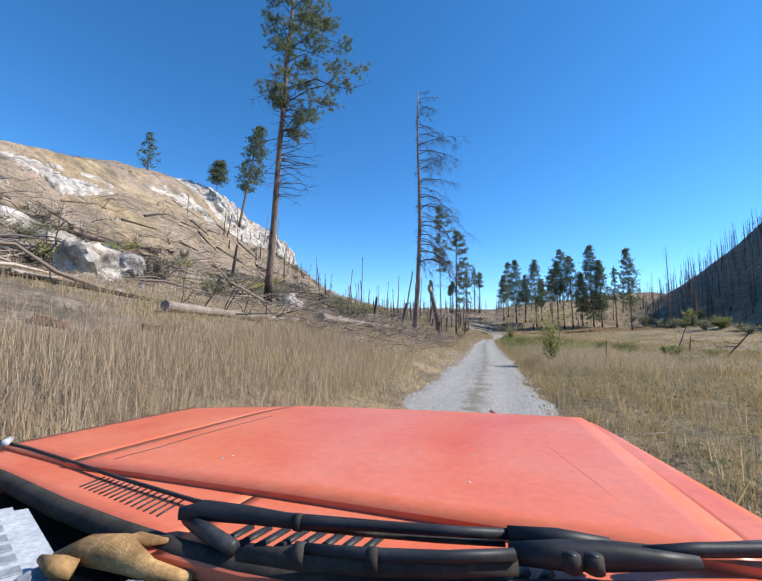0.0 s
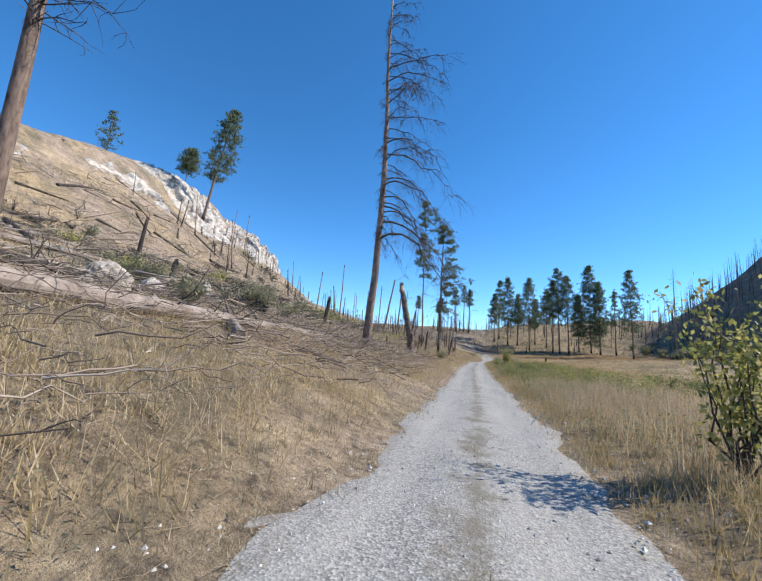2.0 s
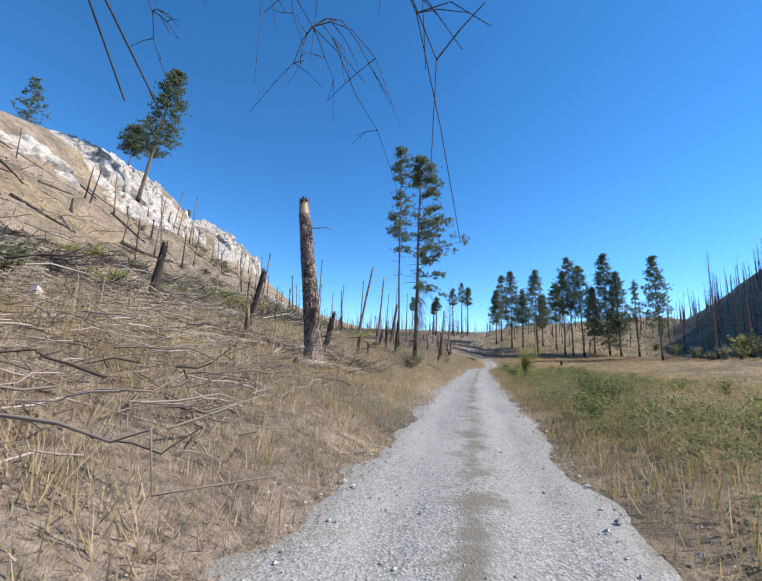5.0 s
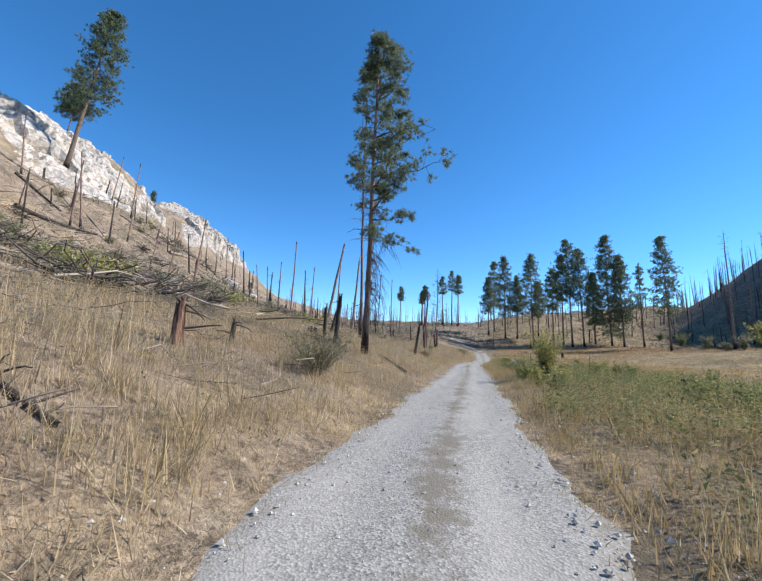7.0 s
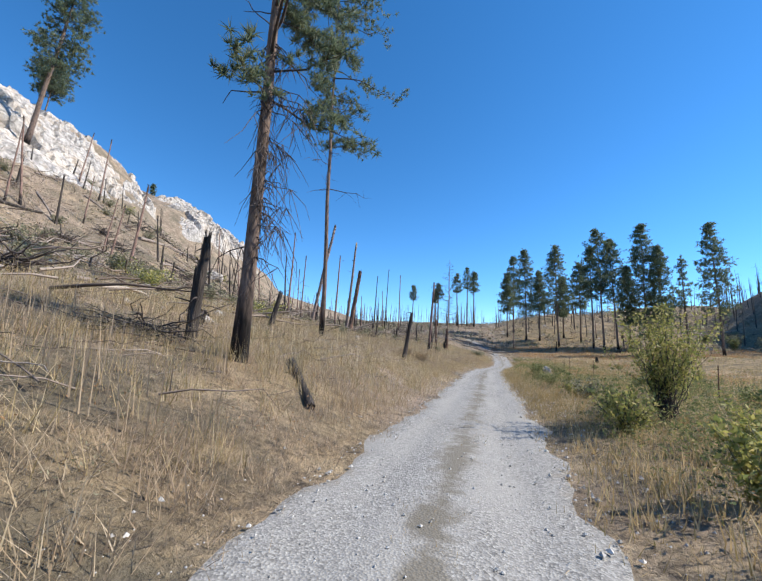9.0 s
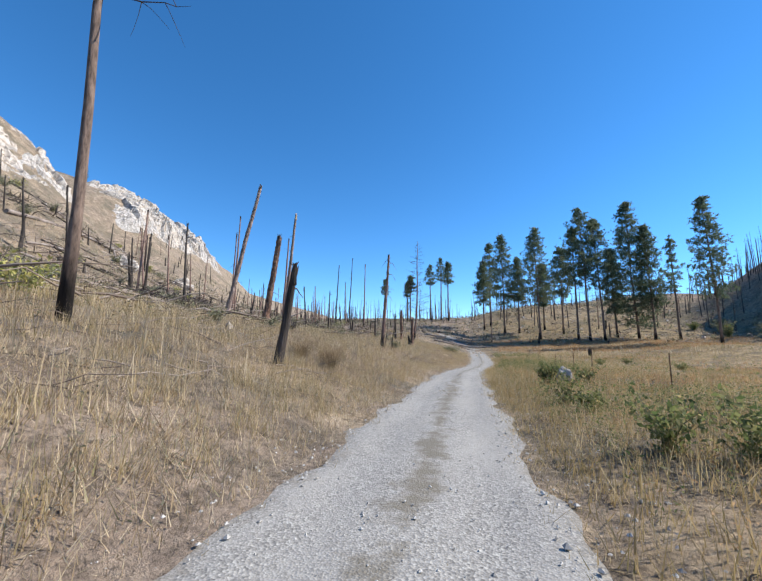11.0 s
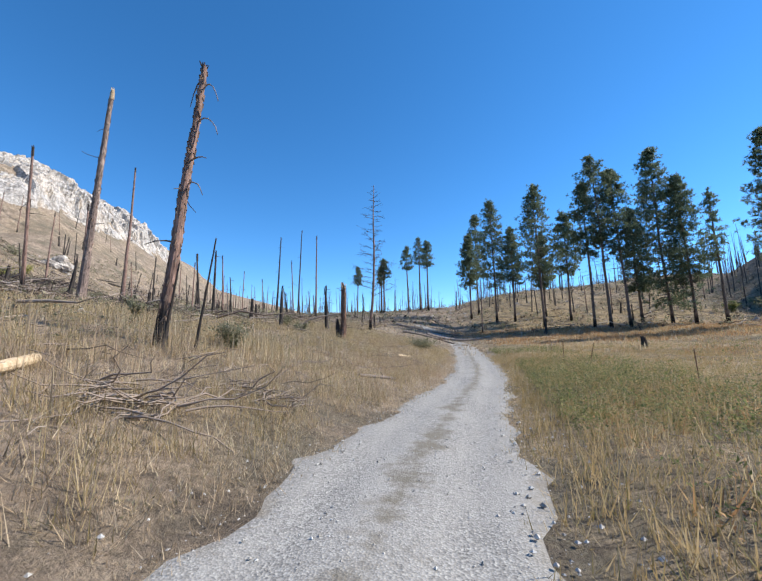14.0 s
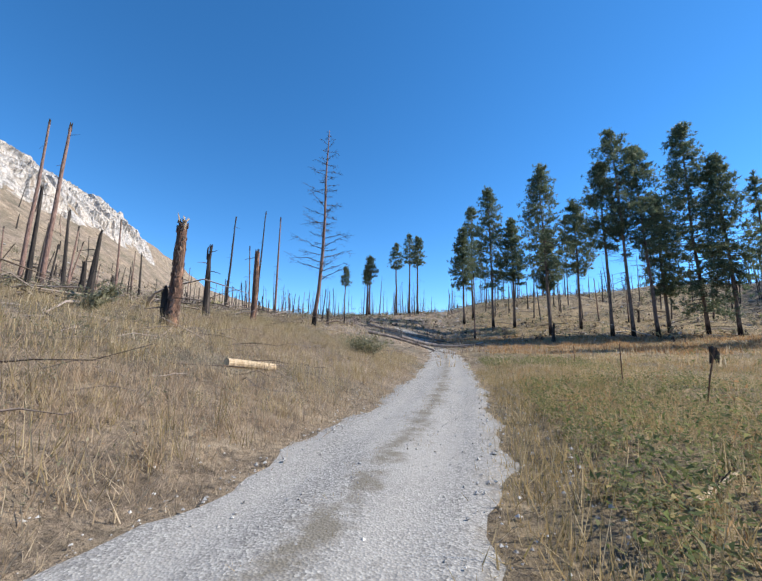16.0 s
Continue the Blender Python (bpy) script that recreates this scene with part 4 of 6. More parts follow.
# --- broken and burnt trunks ---
snag(-6.50, 45.00, 6.13, 0.28, "thick broken trunk with peeling bark and torn pale top", 101, (-0.268, 0.241), M_GREYBARK, 2, 0.5, taper=0.32, sides=18, plates=1900, arms=((4.91, -0.1, 1.05, -0.16),), torn=0.85)
snag(-6.75, 45.2, 1.75, 0.13, "short reddish broken trunk beside a thick one", 102, (0.03, 0), M_TORN, 0, 0.25, "burnt_stump", taper=0.15, pale=True, plates=120)
snag(-8.55, 44.2, 1.05, 0.09, "small stump with bright orange torn wood", 132, (0.0, 0), M_TORN, 0, 0.3, "burnt_stump", taper=0.3, pale=True)
snag(-7.75, 48.6, 1.55, 0.13, "charred leaning broken trunk above fallen sticks", 133, (0.16, 0), M_CHAR, 2, 0.3, taper=0.25, plates=80)
snag(-8.5, 64.5, 2.6, 0.13, "charred black post-like trunk beside a pine", 103, (0.06, 0), M_CHAR, 2, 0.3, taper=0.25)
snag(-9.6, 65.6, 1.9, 0.10, "short charred trunk with split top", 104, (0.02, 0), M_CHAR, 1, 0.25, taper=0.25)
snag(-25.0, 102.8, 14.0, 0.24, "tall reddish leaning trunk broken at the top", 105, (0.12, 0.12), M_GREYBARK, 3, 0.4, taper=0.35, top=18.7, sides=14, plates=300)
snag(-17.0, 96.4, 7.0, 0.25, "thick leaning reddish scorched trunk", 106, (0.14, -0.03), M_TORN, 3, 0.5, taper=0.3, top=10.1, sides=16, plates=400)
snag(-24.0, 112.8, 14.2, 0.25, "tall slim snag with pale peeled patches", 107, (0.07, 0), M_GREYBARK, 5, 0.4, taper=0.5, pale=True, torn=0.7, plates=200)
snag(-9.15, 102.4, 8.4, 0.16, "scorched snag with drooping twigs by the road", 108, (0.045, 0.07), M_SNAG, 5, 0.3, taper=0.45, plates=260, arms=((7.4, -0.2, 0.75, -2.2), (6.4, 0.1, 0.7, -2.0), (5.2, -0.3, 0.8, -0.5), (4.4, 0.0, 0.6, -1.8)))
snag(-8.5, 102.9, 3.2, 0.04, "thin charred pole leaning beside a snag", 109, (0.15, 0), M_CHAR, 0)
snag(-8.9, 102.2, 2.4, 0.045, "thin charred pole leaning beside a snag", 110, (0.12, 0.05), M_CHAR, 0)
bare_tree(-11.6, 137.6, 21.6, "leafless grey tree with forked crown", 111, 0.17, 0.22, 60, 0.13, None, (0.05, 0), 0.05, twigs=16, thick=1.15, bend=0.012)
snag(-8.93, 118, 3.5, 0.19, "thick broken stump with bright torn wood", 112, (0.0, 0), M_TORN, 2, 0.45, "burnt_stump", taper=0.2, pale=True, sides=18, plates=220)
snag(-9.2, 118.1, 1.2, 0.2, "charred root crown of a stump", 113, (-0.15, 0), M_CHAR, 5, 0.3, "burnt_stump", taper=0.4)
snag(-12.3, 129, 4.6, 0.18, "reddish broken post-like trunk", 114, (0.0, 0), M_TORN, 1, 0.3, taper=0.15)
snag(-53.5, 144.8, 20, 0.27, "tall burnt trunk below the limestone bluff", 115, (0.01, 0), M_SNAG, 6, 0.5, top=31.6)
snag(-35.1, 133.6, 15, 0.24, "tall burnt trunk below the limestone bluff", 116, (0.02, 0), M_SNAG, 6, 0.5, top=21.9)
snag(-34.8, 160.4, 15.5, 0.2, "slim charred snag on the slope", 117, (0.03, 0), M_CHAR, 8, 0.3, top=22.8)
snag(-33.6, 167.4, 17, 0.18, "slim charred snag on the slope", 118, (0.02, 0), M_CHAR, 5, 0.3, top=26.4)
snag(-28.5, 164.3, 16.5, 0.2, "slim charred snag on the slope", 119, (0.0, 0), M_SNAG, 6, 0.3, top=23.8)
snag(-34.4, 42.7, 4.6, 0.24, "charred stub of a trunk on the hillside", 120, (0.1, 0), M_CHAR, 1, 0.4, taper=0.4)
snag(-28.1, 41.2, 1.5, 0.35, "low charred stump in dry grass", 121, (0.05, 0), M_CHAR, 4, 0.3, "burnt_stump", taper=0.35)
snag(-7.75, 53.0, 1.05, 0.13, "reddish charred stump with broken limbs", 122, (0.03, 0), M_TORN, 4, 0.15, "burnt_stump", taper=0.15)
snag(-7.95, 55.2, 0.7, 0.07, "thin charred stump in dry grass", 123, (0.05, 0), M_CHAR, 3, 0.2, "burnt_stump", taper=0.2)
snag(-12.5, 50.0, 2.8, 0.17, "charred leaning stump on the bank", 124, (0.2, 0), M_CHAR, 2, 0.3, taper=0.3)
snag(-15.5, 47.0, 2.6, 0.2, "charred stump with fallen limbs", 125, (0.12, 0), M_CHAR, 5, 0.3, taper=0.3)
snag(-12.7, 74.3, 1.9, 0.15, "charred stump with a leaning broken top", 127, (0.18, 0.1), M_CHAR, 2, taper=0.3)
snag(-6.9, 80.0, 2.9, 0.13, "leaning charred pole by the road bank", 128, (0.14, 0), M_CHAR, 1, 0.2, taper=0.3)
snag(15.8, 134.5, 0.9, 0.27, "wide charred stump in the meadow", 131, (0, 0), M_CHAR, 0, 0.2, "burnt_stump", taper=0.1)

rng = np.random.RandomState(5)
models = [snag(-60 - 4 * k, 190 + 3 * k, h, r, "charred standing snag on the burnt slope", 140 + k, (0.02 * (k % 3), 0.01), M_CHAR if k % 3 else M_SNAG, 5, 0.4, group="burnt snags", sides=8) for k, (h, r) in enumerate(((9, 0.15), (6.5, 0.16), (4, 0.2), (11, 0.15), (2.2, 0.24), (7.5, 0.13)))]
count = 0
while count < 250:
    y = rng.uniform(70, 275)
    x = road_x(y) - rng.uniform(11, 95 if y < 190 else 60)
    up = road_x(y) - x - 1.6 - float(np.interp(y, [k[0] for k in SHIFT], [k[1] for k in SHIFT]))
    if up > 62 or (y < 118 and x > -27):
        continue
    m = models[rng.choice(6, p=(0.2, 0.22, 0.16, 0.12, 0.18, 0.12))]
    s = rng.uniform(0.55, 1.1)
    copy_thing(m, pose(x, y, float(ground(x, y)) - 0.1, rng.uniform(-5, 5), rng.uniform(-3, 8), rng.uniform(0, 360)) @ Matrix.Scale(s, 4))
    count += 1
count = 0
while count < 60:
    x, y = rng.uniform(-28, 62), rng.uniform(150, 300)
    if abs(x - road_x(y)) < 5 or (y < 185 and 4 < x < 50 and rng.rand() < 0.5):
        continue
    copy_thing(models[rng.randint(6)], pose(x, y, float(ground(x, y)) - 0.1, rng.uniform(-5, 5), rng.uniform(-5, 5), rng.uniform(0, 360)) @ Matrix.Scale(rng.uniform(0.6, 1.15), 4))
    count += 1


def burnt_forest(n, xr, yr, h0, h1, seed, label):
    """A slope of thin dead poles with short whisker limbs, too many to count."""
    rng = np.random.RandomState(seed)
    t, cs, ds = Tubes(), [], []
    for k in range(n):
        x, y = rng.uniform(*xr), rng.uniform(*yr)
        if x < curve(y, FOOT) - 4 and xr[0] > 0:
            continue
        z, h = float(ground(x, y)), rng.uniform(h0, h1)
        a, b = rng.normal(0, 0.035, 2)
        t.add([(x, y, z - 0.3), (x + a * h * 0.5, y + b * h * 0.5, z + h * 0.5), (x + a * h, y + b * h, z + h)], (0.15, 0.10, 0.03), 4, closed=False)
        for q in range(6):
            u = rng.uniform(0.35, 0.98)
            c = rng.uniform(0, 6.28)
            cs.append((x + a * h * u, y + b * h * u, z + h * u))
            ds.append((math.cos(c), math.sin(c), rng.uniform(-0.2, 0.4)))
    me = t.mesh("dead_poles", M_TWIG)
    stuff("burnt_forest", me, label, "burnt trees")
    v, f = spikes(np.array(cs), np.array(ds), 2, 1.5, 0.06, 0.25, rng)
    stuff("burnt_limbs", mesh_from("burnt_limbs", v, f, M_TWIG), label, "burnt trees")


burnt_forest(430, (60, 132), (110, 300), 6, 14, 31, "dense dead burnt poles on the dark hillside")
burnt_forest(260, (-70, 110), (190, 330), 5, 12, 32, "scattered burnt poles on the far ridge")
for k, (x, y, h) in enumerate(((54, 148.4, 31), (62, 150, 24), (66, 163, 20), (75, 158, 22))):
    bare_tree(x, y, float(ground(x, y)) + h * 0.9, "tall thin dead conifer at the hill foot", 300 + k, 0.24, 0.15, 60, 0.12, None, (0, 0), -0.1, twigs=4, thick=1.8)

# --- fallen timber on the left bank ---
log_at((-8.6, 17.5), (-9.2, 34.0), 0.23, 0.15, "long bleached fallen trunk along the bank", 201, M_LOG, 0.9, 12)
log_at((-12.5, 6.2), (-7.9, 11.5), 0.08, 0.04, "long dark fallen trunk with upright limbs", 217, M_CHAR, 1.4, 12)
log_at((-44.4, 37.2), (-30.0, 31.4), 0.28, 0.15, "dark fallen trunk across the hillside", 218, M_CHAR, 1.0, 12)
# charred trunk added in place of a dark shadow band; its limbs are burnt stems
log_at((-43, 21.5), (-48.5, 44), 0.26, 0.12, "dark trunk standing in for a shadow band, upright burnt limbs", 219, M_CHAR, 1.0, 22)
log_at((-8.1, 7.6), (-8.7, 15.4), 0.14, 0.07, "grey fallen trunk with broken limbs", 220, M_LOG, 1.3, 10)
log_at((-55.7, 77.6), (-57, 89), 0.3, 0.15, "dark fallen trunks on the slope", 221, M_CHAR, 1.0, 8)
log_at((-57.0, 103), (-64, 128), 0.28, 0.14, "long fallen trunk on the slope", 222, M_LOG, 1.0, 8)
log_at((-44, 52), (-37.5, 65), 0.26, 0.14, "long fallen trunk on the slope", 223, M_CHAR, 1.0, 8)
log_at((-7.0, 4.1), (-6.8, 4.5), 0.10, 0.07, "split piece of reddish torn wood", 224, M_TORN, 0.8, 0, "wood_chunk")
log_at((-6.8, 5.9), (-6.6, 6.5), 0.08, 0.06, "split piece of reddish torn wood", 225, M_TORN, 0.8, 0, "wood_chunk")
log_at((-6.6, 22), (-13.5, 30), 0.16, 0.08, "slender fallen trunk with broken limbs", 202, M_LOG, 1.2, 9)
log_at((-8.62, 30.05), (-3.48, 27.79), 0.06, 0.03, "thin fallen trunk pointing to the road", 203, M_LOG, 1.8, 8)
log_at((-8.57, 32.20), (-3.59, 29.15), 0.05, 0.025, "thin fallen trunk pointing to the road", 204, M_TWIG, 2.2, 8)
log_at((-5.86, 24.63), (-4.77, 25.40), 0.05, 0.03, "thin fallen trunk among dry grass", 226, M_LOG, 1.6, 6)
log_at((-12.5, 33), (-8.0, 37.0), 0.10, 0.05, "thin fallen trunk among slash", 205, M_LOG, 1.8, 8)
log_at((-6.4, 43.6), (-5.5, 46.4), 0.13, 0.11, "pale sawn log lying in dry grass", 206, M_LOG, 0.7, 2)
log_at((-9.0, 42), (-7.2, 47.0), 0.09, 0.05, "fallen grey trunk by a broken snag", 207, M_LOG, 1.0, 6)
log_at((-6.63, 66.07), (-4.57, 63.23), 0.10, 0.08, "rotten brown log lying in grass", 208, M_CHAR, 0.6, 0)
log_at((-7.11, 97.14), (-8.07, 98.67), 0.09, 0.085, "short burnt log with a pale sawn end", 227, M_CUT, 1.2, 0)
log_at((-4.9, 114.9), (-4.4, 116.2), 0.10, 0.09, "short pale log on the bank", 209, M_CUT, 0.8, 0)
log_at((-4.9, 106.5), (-3.9, 108.0), 0.07, 0.05, "broken grey branch beside the road", 210, M_LOG, 0.8, 1)
log_at((2.9, 53.0), (5.3, 54.6), 0.14, 0.12, "short dark log with pale cut end", 211, M_CHAR, 0.8, 1)
log_at((5.0, 60.6), (6.1, 62.6), 0.06, 0.03, "curved dead branch in the meadow", 212, M_CHAR, 6.0, 4)
log_at((1.9, 110.9), (2.7, 111.7), 0.035, 0.015, "forked bleached stick in dry grass", 213, M_CUT, 2.0, 3, "fallen_branch")
log_at((-6.0, 151), (3.5, 157), 0.24, 0.15, "fallen trunk across the far track", 214, M_LOG, 1.0, 6)
log_at((-12.0, 160), (1.0, 162), 0.2, 0.12, "fallen trunk across the far track", 215, M_LOG, 1.2, 6)
log_at((-9.0, 147), (-2.0, 149), 0.18, 0.12, "grey fallen trunk beside the track", 216, M_LOG, 1.0, 5)
for k in range(175):
    y = rng.uniform(10, 160)
    d = rng.uniform(14, 60) if y < 60 else rng.uniform(15 if y < 100 else 27, 72)
    x, a, ln = float(road_x(y)) - d, rng.uniform(-0.7, 0.9) + (1.2 if rng.rand() < 0.3 else 0), rng.uniform(4, 12)
    r = rng.uniform(0.10, 0.24)
    log_at((x, y), (x + math.sin(a) * ln * 0.6, y + math.cos(a) * ln), r, r * 0.5, "fallen burnt trunk on the dry slope", 230 + k, M_CHAR if k % 2 else M_LOG, 0.9, 5)


def slash(n, y0, y1, s0, s1, l0, l1, seed, label, high=0.35, n_pts=5, fat=1.0):
    rng = np.random.RandomState(seed)
    t = Tubes()
    x, y = scatter(n, y0, y1, s0, s1, rng)
    g = ground(x, y)
    for k in range(n):
        ln = l0 + (l1 - l0) * rng.uniform(0, 1) ** 2
        a = rng.uniform(0, 6.28)
        p = curl((x[k], y[k], g[k] + rng.uniform(0, high)), (math.cos(a), math.sin(a), 0), ln, rng.uniform(-0.05, 0.35), rng.uniform(-0.3, 0.1), rng, n_pts, 0.2)
        p[:, 2] = np.maximum(p[:, 2], ground(p[:, 0], p[:, 1]) + 0.01)
        t.add(p, fat * np.linspace(0.005 + 0.0055 * ln, 0.004, n_pts), 4, closed=False)
    return stuff("branch_slash", t.mesh("branch_slash", M_SLASH), label, "dead branches")


def brush_pile(x, y, w, h, seed, dark, near=False):
    """A heap of broken limbs: curling branches thrown over one another."""
    rng = np.random.RandomState(seed)
    ob = thing("brush_pile", x, y, "heap of dark burnt branches on the slope" if dark else "heap of bleached branches on the slope", "brush pile")
    t, mat, fat = Tubes(), M_TWIG if dark else M_SLASH, 0.4 if near else 1.0
    for k in range(60 if near else 46):
        a, b = rng.uniform(0, 6.28), rng.uniform(0, 6.28)
        r = w * rng.uniform(0, 0.8)
        px, py = r * math.cos(a), r * 0.7 * math.sin(a)
        pz = float(ground(x + px, y + py)) - float(ground(x, y)) + rng.uniform(0, h * 0.5)
        ln = w * rng.uniform(0.4, 1.5)
        t.add(curl((px, py, pz), (math.cos(b), math.sin(b), 0), ln, rng.uniform(-0.1, 0.8) * h / w, rng.uniform(-0.4, 0.3), rng, 6, 0.2), fat * np.linspace(0.03 + 0.012 * ln, 0.012, 6), 4, closed=False)
        if near:
            part("branch", t.mesh("branch", mat), ob)
            t = Tubes()
    if not near:
        part("tangle", t.mesh("tangle", mat), ob)["kind"] = "stuff"


for k in range(84):
    y = rng.uniform(12, 165)
    d = rng.uniform(14, 46) if y < 75 else rng.uniform(22, 62)
    brush_pile(float(road_x(y)) - d, y, rng.uniform(0.9, 2.3), rng.uniform(0.5, 1.1), 700 + k, k % 3 > 0)
brush_pile(-6.12, 98.69, 1.1, 0.3, 790, False, True)
brush_pile(-5.40, 100.83, 1.0, 0.25, 791, False, True)
brush_pile(-8.82, 63.56, 1.1, 0.5, 792, True, True)
brush_pile(-7.55, 47.30, 1.0, 0.45, 793, False, True)
brush_pile(-6.19, 47.41, 0.9, 0.35, 794, True, True)
log_at((-7.05, 46.52), (-7.39, 48.89), 0.05, 0.035, "pale thin log among dry grass", 228, M_LOG, 1.4, 3)
log_at((-7.28, 48.85), (-4.97, 48.68), 0.06, 0.03, "dark branchy fallen trunk on the bank", 229, M_CHAR, 1.2, 12)
slash(2600, 12, 46, -12, -3.0, 0.2, 2.0, 61, "tangled bleached branches on the left bank", 0.6, 7)
slash(500, 24, 42, -7.5, -2.6, 0.3, 1.6, 62, "tangled bleached branches on the left bank", 0.2)
slash(1300, 40, 128, -14, -3.0, 0.3, 2.0, 63, "scattered dead sticks in dry grass", 0.15)
slash(3400, 5, 170, -66, -11, 0.8, 5.5, 64, "scattered dead branches on the hillside", 0.35, 5, 2.3)
slash(650, 160, 275, 4, 100, 2.0, 7.0, 67, "fallen bleached timber on the far slope", 0.3, 4, 2.6)
slash(260, 2, 125, 2.2, 10, 0.2, 1.0, 65, "scattered dead sticks in the meadow", 0.1)
slash(420, 130, 175, -22, 5, 0.8, 4.0, 66, "tangled branches at the end of the track", 0.5)

# --- shrubs and young trees ---
shrub(2.28, 19.3, 2.6, 0.75, "thin sapling with yellowing leaves by the road", 401, M_YELLOW, 14, 1500, 0.045, "sapling", low=0.3, wispy=0.7)
shrub(1.75, 66.3, 2.45, 1.0, "leafy bush with yellow-green leaves by the track", 402, M_YELLOW, 64, 6000, 0.034, "bush", low=0.34, wispy=0.32, thin=0.62)
shrub(0.75, 65.2, 0.85, 0.6, "low olive green weed clump at road edge", 403, M_YELLOW, 30, 1200, 0.045, "bush", low=0.1)
shrub(-5.34, 55.10, 1.25, 1.15, "grey-green spiky broom-like shrub on the bank", 404, M_SAGE, 230, 500, 0.04, "shrub", M_SAGE, wispy=0.15, low=0.5, thin=0.6)
shrub(-15.2, 35.0, 1.9, 1.8, "rounded green shrub on the hillside", 405, M_SAGE, 80, 3600, 0.07, "shrub", M_SAGE, low=0.1)
shrub(-21, 32.0, 1.7, 1.5, "rounded green shrub on the hillside", 406, M_SAGE, 60, 2400, 0.07, "shrub", M_SAGE, low=0.1)
shrub(-19.5, 17.5, 1.6, 1.7, "dark leafless shrub below rocks", 407, M_TWIG, 90, 1400, 0.05, "shrub", low=0.2)
shrub(-20.5, 13.0, 1.2, 1.2, "yellow autumn shrub against pale rocks", 408, M_YELLOW, 50, 2200, 0.06, "shrub", low=0.1)
shrub(1.2, 86.3, 0.95, 0.5, "green thistle clump beside a white rock", 409, M_WEED, 40, 1700, 0.05, "bush", low=0.1)
shrub(2.7, 86.9, 0.7, 0.5, "green thistle clump beside a white rock", 410, M_WEED, 26, 900, 0.05, "bush", low=0.1)
shrub(1.6, 72.5, 0.75, 0.9, "pale weedy clump at the road edge", 411, M_SAGE, 40, 1400, 0.05, "shrub", low=0.1)
shrub(-8.52, 104.55, 0.8, 0.7, "grey dry shrub on the bank", 412, M_SAGE, 40, 1200, 0.05, "shrub", M_SAGE)
shrub(-4.6, 127, 1.1, 1.5, "pale grey willow shrub by the road", 413, M_SAGE, 70, 2200, 0.06, "shrub", M_SAGE)
shrub(-6.2, 82.4, 1.0, 0.8, "large pale clump of tall dry bunchgrass", 620, M_STRAW, 260, 300, 0.03, "bunchgrass_clump", M_STRAW, wispy=0.15, low=0.5, thin=0.45)
shrub(-6.9, 84.2, 0.8, 0.7, "large pale clump of tall dry bunchgrass", 621, M_STRAW, 260, 300, 0.03, "bunchgrass_clump", M_STRAW, wispy=0.15, low=0.5, thin=0.45)
shrub(-7.4, 82.6, 0.9, 0.8, "large pale clump of tall dry bunchgrass", 622, M_STRAW, 260, 300, 0.03, "bunchgrass_clump", M_STRAW, wispy=0.15, low=0.5, thin=0.45)
shrub(62, 152, 6.5, 3.4, "pale green bushy tree at the hill foot", 414, M_YELLOW, 50, 2600, 0.28, "bush", low=0.15)
shrub(56, 122, 3.2, 2.6, "green bush at the meadow edge", 415, M_WEED, 40, 1600, 0.2, "bush", low=0.1)
for k in range(90):
    y = rng.uniform(12, 130)
    x = float(road_x(y)) - rng.uniform(9, 48)
    shrub(x, y, rng.uniform(0.5, 1.3), rng.uniform(0.4, 1.1), "dry grey-green shrub on the slope", 1430 + k, M_SAGE if k % 3 else M_TWIG, 14, 420, 0.08, "shrub", M_SAGE if k % 2 else M_TWIG, low=0.15)
for k in range(16):
    x, y = rng.uniform(-54, -38), rng.uniform(18, 50)
    shrub(x, y, rng.uniform(1.6, 3.0), rng.uniform(0.8, 1.6), "burnt leafless shrub with upright black stems", 560 + k, M_TWIG, 14, 60, 0.05, "burnt_shrub", M_CHAR)
for k in range(66):
    y = rng.uniform(16, 150)
    x = float(road_x(y)) - (rng.uniform(13, 47) if y < 84 else rng.uniform(20, 75))
    shrub(x, y, rng.uniform(0.8, 1.7), rng.uniform(0.9, 2.0), "olive green rounded shrub on the dry slope", 1590 + k, M_SAGE if k % 4 else M_YELLOW, 20, 700, 0.09, "shrub", M_SAGE, low=0.1)
for k in range(20):
    y = 92 + 5.2 * k + rng.uniform(-2, 2)
    x = float(curve(y, FOOT)) - 3 + rng.uniform(-5, 4)
    shrub(x, y, rng.uniform(1.6, 4.2), rng.uniform(1.2, 2.4), "olive green bush at the foot of the burnt hill", 520 + k, M_SAGE if k % 3 else M_WEED, 26, 700, 0.2, "bush", low=0.1)
for k in range(54):
    y = rng.uniform(30, 82)
    x = float(road_x(y)) + rng.uniform(2.3, 11)
    shrub(x, y, rng.uniform(0.45, 0.95), rng.uniform(0.35, 0.9), "leafy green weed clump crowding the meadow edge", 1480 + k, M_WEED if k % 3 else M_YELLOW, 14, 620, 0.045, "weed_clump", M_SAGE, low=0.1)
for k in range(14):
    y = rng.uniform(20, 125)
    x = float(road_x(y)) + rng.uniform(2.4, 16)
    shrub(x, y, rng.uniform(0.35, 0.8), rng.uniform(0.3, 0.8), "low green weed clump in the meadow", 480 + k, M_WEED, 24, 700, 0.05, "weed_clump", M_SAGE, low=0.1)


